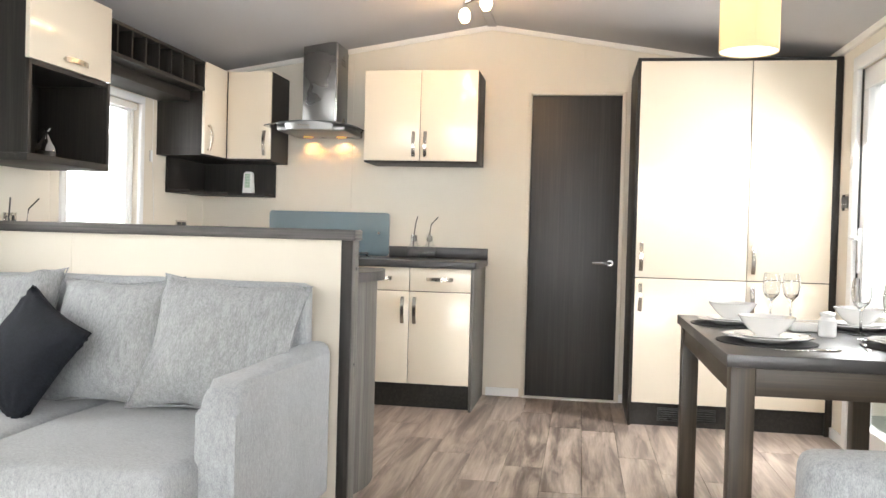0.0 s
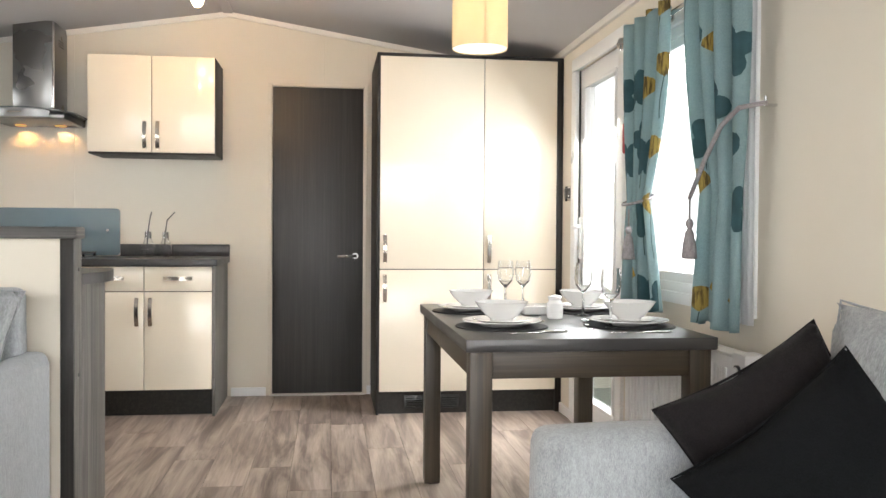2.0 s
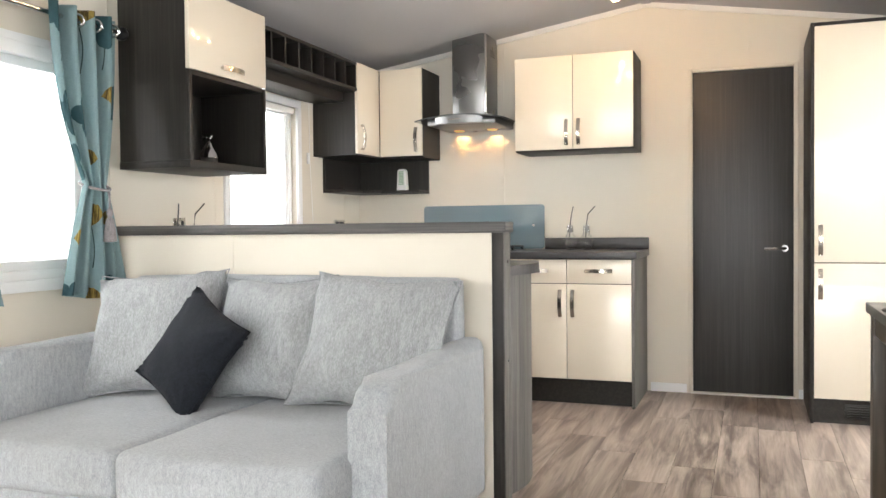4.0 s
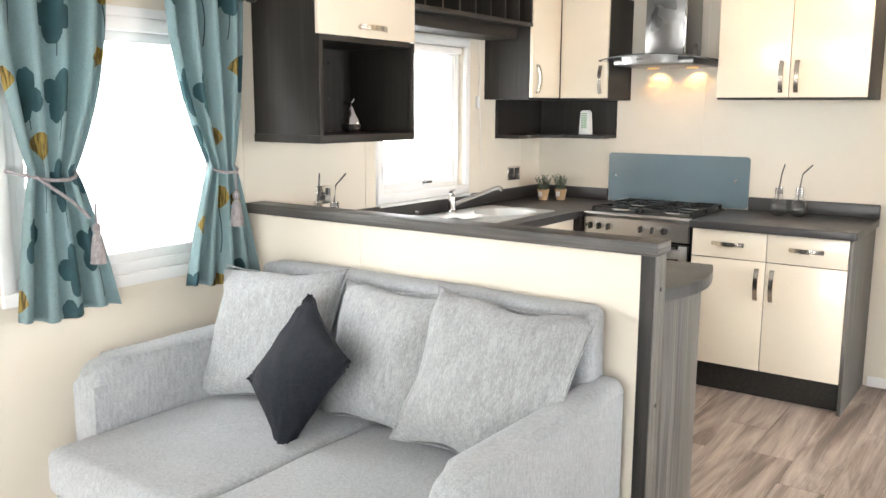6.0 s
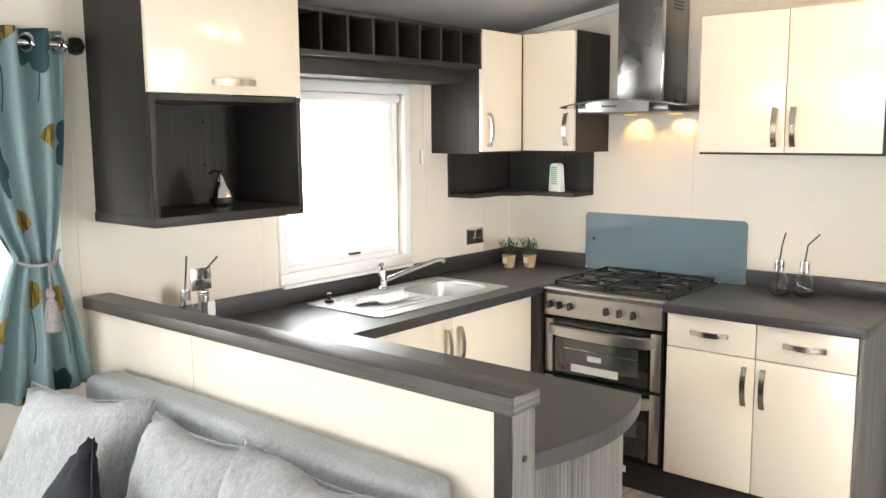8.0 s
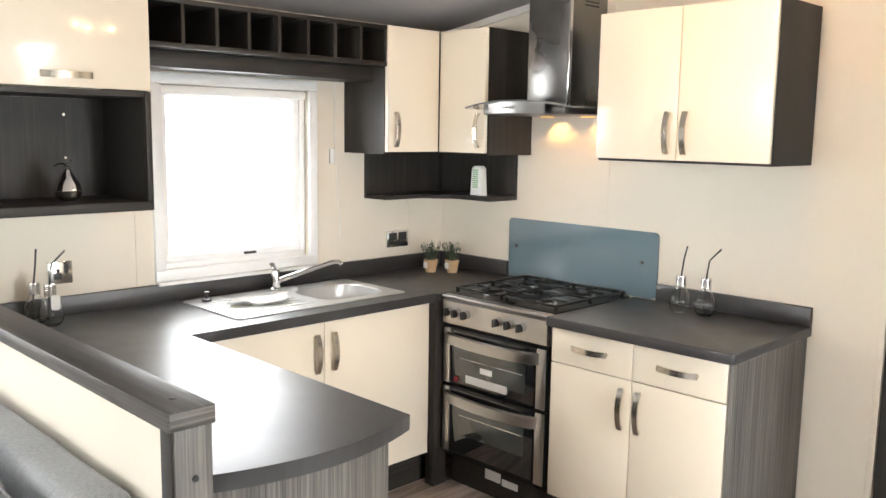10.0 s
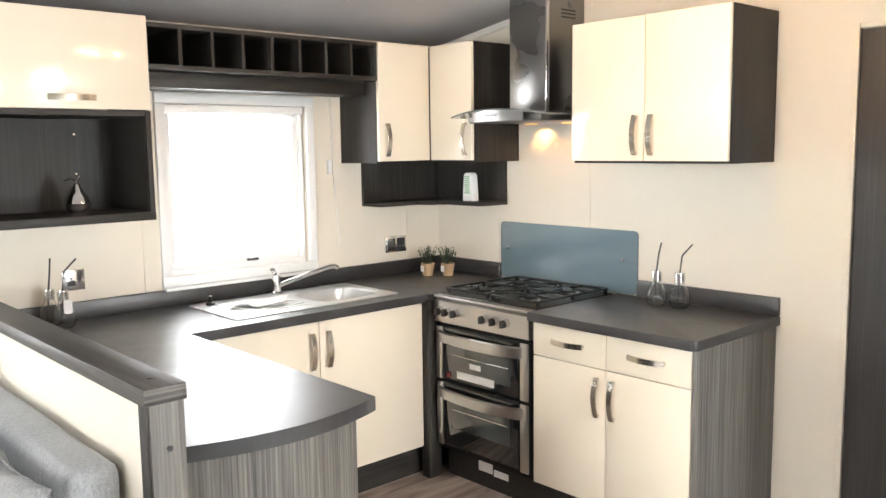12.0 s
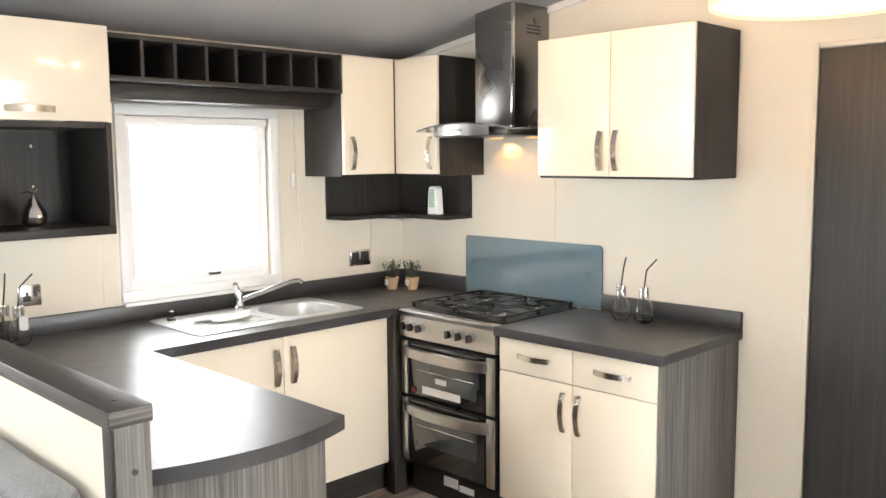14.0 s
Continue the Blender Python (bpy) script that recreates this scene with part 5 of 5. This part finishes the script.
tr.links.new(mixn.outputs[0], tr.nodes["Material Output"].inputs[0])
part("shade", bm, SHADE, pl, "cream fabric drum shade")
part("diffuser", lathe([(0, 1.752), (0.1, 1.752), (0.1, 1.756), (0, 1.756)], (0.575, 3.2, 0), 40), glowing("lit_diffuser", (1.0, 0.93, 0.80), 2.5), pl, "glowing white diffuser")
part("shade_seam", boxed(0.573, 0.579, 3.0945, 3.0965, 1.75, 2.03), SHADE, pl)
part("bulb", lathe([(0, 1.84), (0.02, 1.85), (0.032, 1.88), (0.026, 1.92), (0.014, 1.95), (0, 1.95)], (0.575, 3.2, 0), 18), glowing("pendant_bulb", (1.0, 0.85, 0.6), 25), pl)
part("bulb_holder", lathe([(0, 1.951), (0.016, 1.951), (0.018, 1.99), (0.004, 2.0), (0.004, top - 0.03), (0.045, top - 0.025), (0.045, top - 0.006), (0, top - 0.004)], (0.575, 3.2, 0), 18), CHROME, pl)
lamp("pendant_glow", "POINT", Matrix.Translation((0.575, 3.2, 1.90)), 6, (1.0, 0.80, 0.56), 0.035)
sl = thing("spotlight_bar", (-0.62, 4.5, 2.4), "chrome ceiling spotlight bar with lit bulbs", "spotlight")
part("bar", boxed(-0.645, -0.595, 4.15, 4.85, 2.405, 2.438, 0.008), CHROME, sl)
for x, y in ((-0.70, 4.25), (-0.54, 4.5), (-0.69, 4.75)):
    arm = part("spot_head", tube([(-0.62, y, 2.41), (x, y, 2.375), (x, y, 2.33)], 0.014, 12), CHROME, sl)
    part("bulb", lathe([(0, -0.045), (0.018, -0.042), (0.032, -0.02), (0.034, 0), (0.026, 0.022), (0.015, 0.035), (0, 0.035)], (x, y, 2.305), 18), BULB, arm, "lit warm bulb")
    lamp("spot_glow", "POINT", Matrix.Translation((x, y, 2.235)), 10.5, WARM, 0.03)

# ---- small kitchen things ----
pear = thing("pear_ornament", (-2.43, 3.53, 1.3535), "polished silver pear ornament on the open shelf", "ornament")
part("pear_body", lathe([(0, 0), (0.025, 0.002), (0.042, 0.016), (0.047, 0.038), (0.042, 0.06), (0.028, 0.082), (0.018, 0.10), (0.012, 0.112), (0, 0.116)], (-2.43, 3.53, 1.3535), 28), CHROME, pear)
part("stalk", tube([(-2.43, 3.53, 1.467), (-2.427, 3.533, 1.483), (-2.42, 3.542, 1.499)], 0.004, 8), CHROME, pear)
part("leaf", tube([(-2.43, 3.528, 1.477), (-2.43, 3.515, 1.487), (-2.43, 3.498, 1.486), (-2.43, 3.485, 1.477)], 0.009, 8, flat=0.35), CHROME, pear)
af = thing("air_freshener", (-2.25, 5.48, 1.305), "white air freshener with green grille on the corner shelf", "air freshener")
part("case", prism([(-2.287, 1.3055), (-2.213, 1.3055), (-2.222, 1.44), (-2.235, 1.452), (-2.265, 1.452), (-2.278, 1.44)], 5.45, 5.50, 0.006, "y"), PLAST, af)
for i in range(9):
    part("grille_bar", boxed(-2.268, -2.232, 5.447, 5.4498, 1.345 + i * 0.0105, 1.351 + i * 0.0105), GREENP, af)


def potted(x, y, seed, h):
    p = thing("potted_herb", (x, y, 0.9), "small green herb in a kraft paper pot", "plant", "paper-potted herbs")
    part("pot", lathe([(0, 0), (0.026, 0), (0.038, 0.066), (0.036, 0.066), (0.026, 0.05), (0, 0.05)], (x, y, 0.9005), 18), PAPER, p)
    part("label", boxed(x - 0.012, x + 0.012, y - 0.041, y - 0.036, 0.925, 0.955), PAPERW, p, "white paper tag")
    rng = random.Random(seed)
    bm = bmesh.new()
    for s in range(34):
        a, r = rng.uniform(0, 6.28), rng.uniform(0, 0.055)
        tip = Vector((x + r * math.cos(a), y + r * math.sin(a), 0.95 + rng.uniform(0.5, 1) * h))
        root = Vector((x + 0.3 * r * math.cos(a), y + 0.3 * r * math.sin(a), 0.95))
        tube([root, tip], 0.0012, 4, bm)
        for k in range(7):
            q = root.lerp(tip, 0.35 + 0.65 * k / 6)
            d = Vector((rng.uniform(-1, 1), rng.uniform(-1, 1), rng.uniform(0, 0.9))).normalized() * rng.uniform(0.012, 0.022)
            sd = d.cross(Vector((0, 0, 1))).normalized() * 0.0045
            bm.faces.new([bm.verts.new(v) for v in (q, q + d * 0.5 + sd, q + d, q + d * 0.5 - sd)])
    part("foliage", bm, LEAF, p, "dull green sprigs")


potted(-2.47, 5.36, 4, 0.105)
potted(-2.385, 5.43, 8, 0.11)


def bulb_bottle(x, y, turn, lean, seed, tag=False):
    b = thing("bulb_bottle", (x, y, 0.9), "clear glass light-bulb bottle with steel cap and straw", "bottle", "light-bulb bottles")
    part("glass_bulb", lathe([(0, 0.001), (0.022, 0.001), (0.038, 0.014), (0.045, 0.038), (0.042, 0.06), (0.03, 0.085), (0.019, 0.105), (0.018, 0.118), (0.0165, 0.118), (0.0175, 0.105), (0.0285, 0.084), (0.0403, 0.06), (0.043, 0.038), (0.0365, 0.0155), (0.021, 0.003), (0, 0.003)], (x, y, 0.9), 28), DRINK, b)
    cap = [(0.0195, 0.112)]
    for i in range(5):
        cap += [(0.0212, 0.115 + i * 0.008), (0.0203, 0.119 + i * 0.008)]
    part("screw_cap", lathe(cap + [(0.020, 0.153), (0, 0.154)], (x, y, 0.9), 20), CAPM, b)
    c, s = math.cos(radians(turn)), math.sin(radians(turn))
    part("straw", tube([(x - 0.01 * c, y - 0.01 * s, 0.92), (x, y, 1.06), (x + 0.008 * c, y + 0.008 * s, 1.125), (x + lean * c, y + lean * s, 1.175)], 0.0035, 8), BLACKP, b, "dark drinking straw")
    if tag:
        part("tag", prism(rounded(y - 0.014, y + 0.018, 0.965, 1.02, 0.01), x + 0.043, x + 0.0445, axis="x"), PAPERW, b, "white swing tag")


bulb_bottle(-1.085, 5.44, 0, 0.02, 1)
bulb_bottle(-0.985, 5.46, 0, 0.055, 2)
bulb_bottle(-2.55, 3.44, 90, 0.012, 3)
bulb_bottle(-2.48, 3.47, 60, 0.055, 4, True)

# ---- floor planks ----
PW, PL = 0.178, 1.22
rng = random.Random(5)
shared = {}
x = L
while x < R - 1e-3:
    wdt = round(min(PW, R - x), 4)
    y = NEAR - rng.uniform(0, PL)
    while y < FAR - 1e-3:
        a, b = max(y, NEAR), min(y + PL, FAR)
        y += PL
        key = (wdt, round(b - a, 3))
        if b - a < 0.02:
            continue
        if key not in shared:
            bm = boxed(0.0007, wdt - 0.0007, 0.0007, b - a - 0.0007, -0.0038, 0.0, 0.0008, 1)
            ob = part("plank", bm, FLOORM, floor, local=True, smooth=False)
            shared[key] = ob.data
        else:
            ob = new("plank", shared[key])
            ob.parent = floor
        ob.location = (x, a, 0)
    x += PW
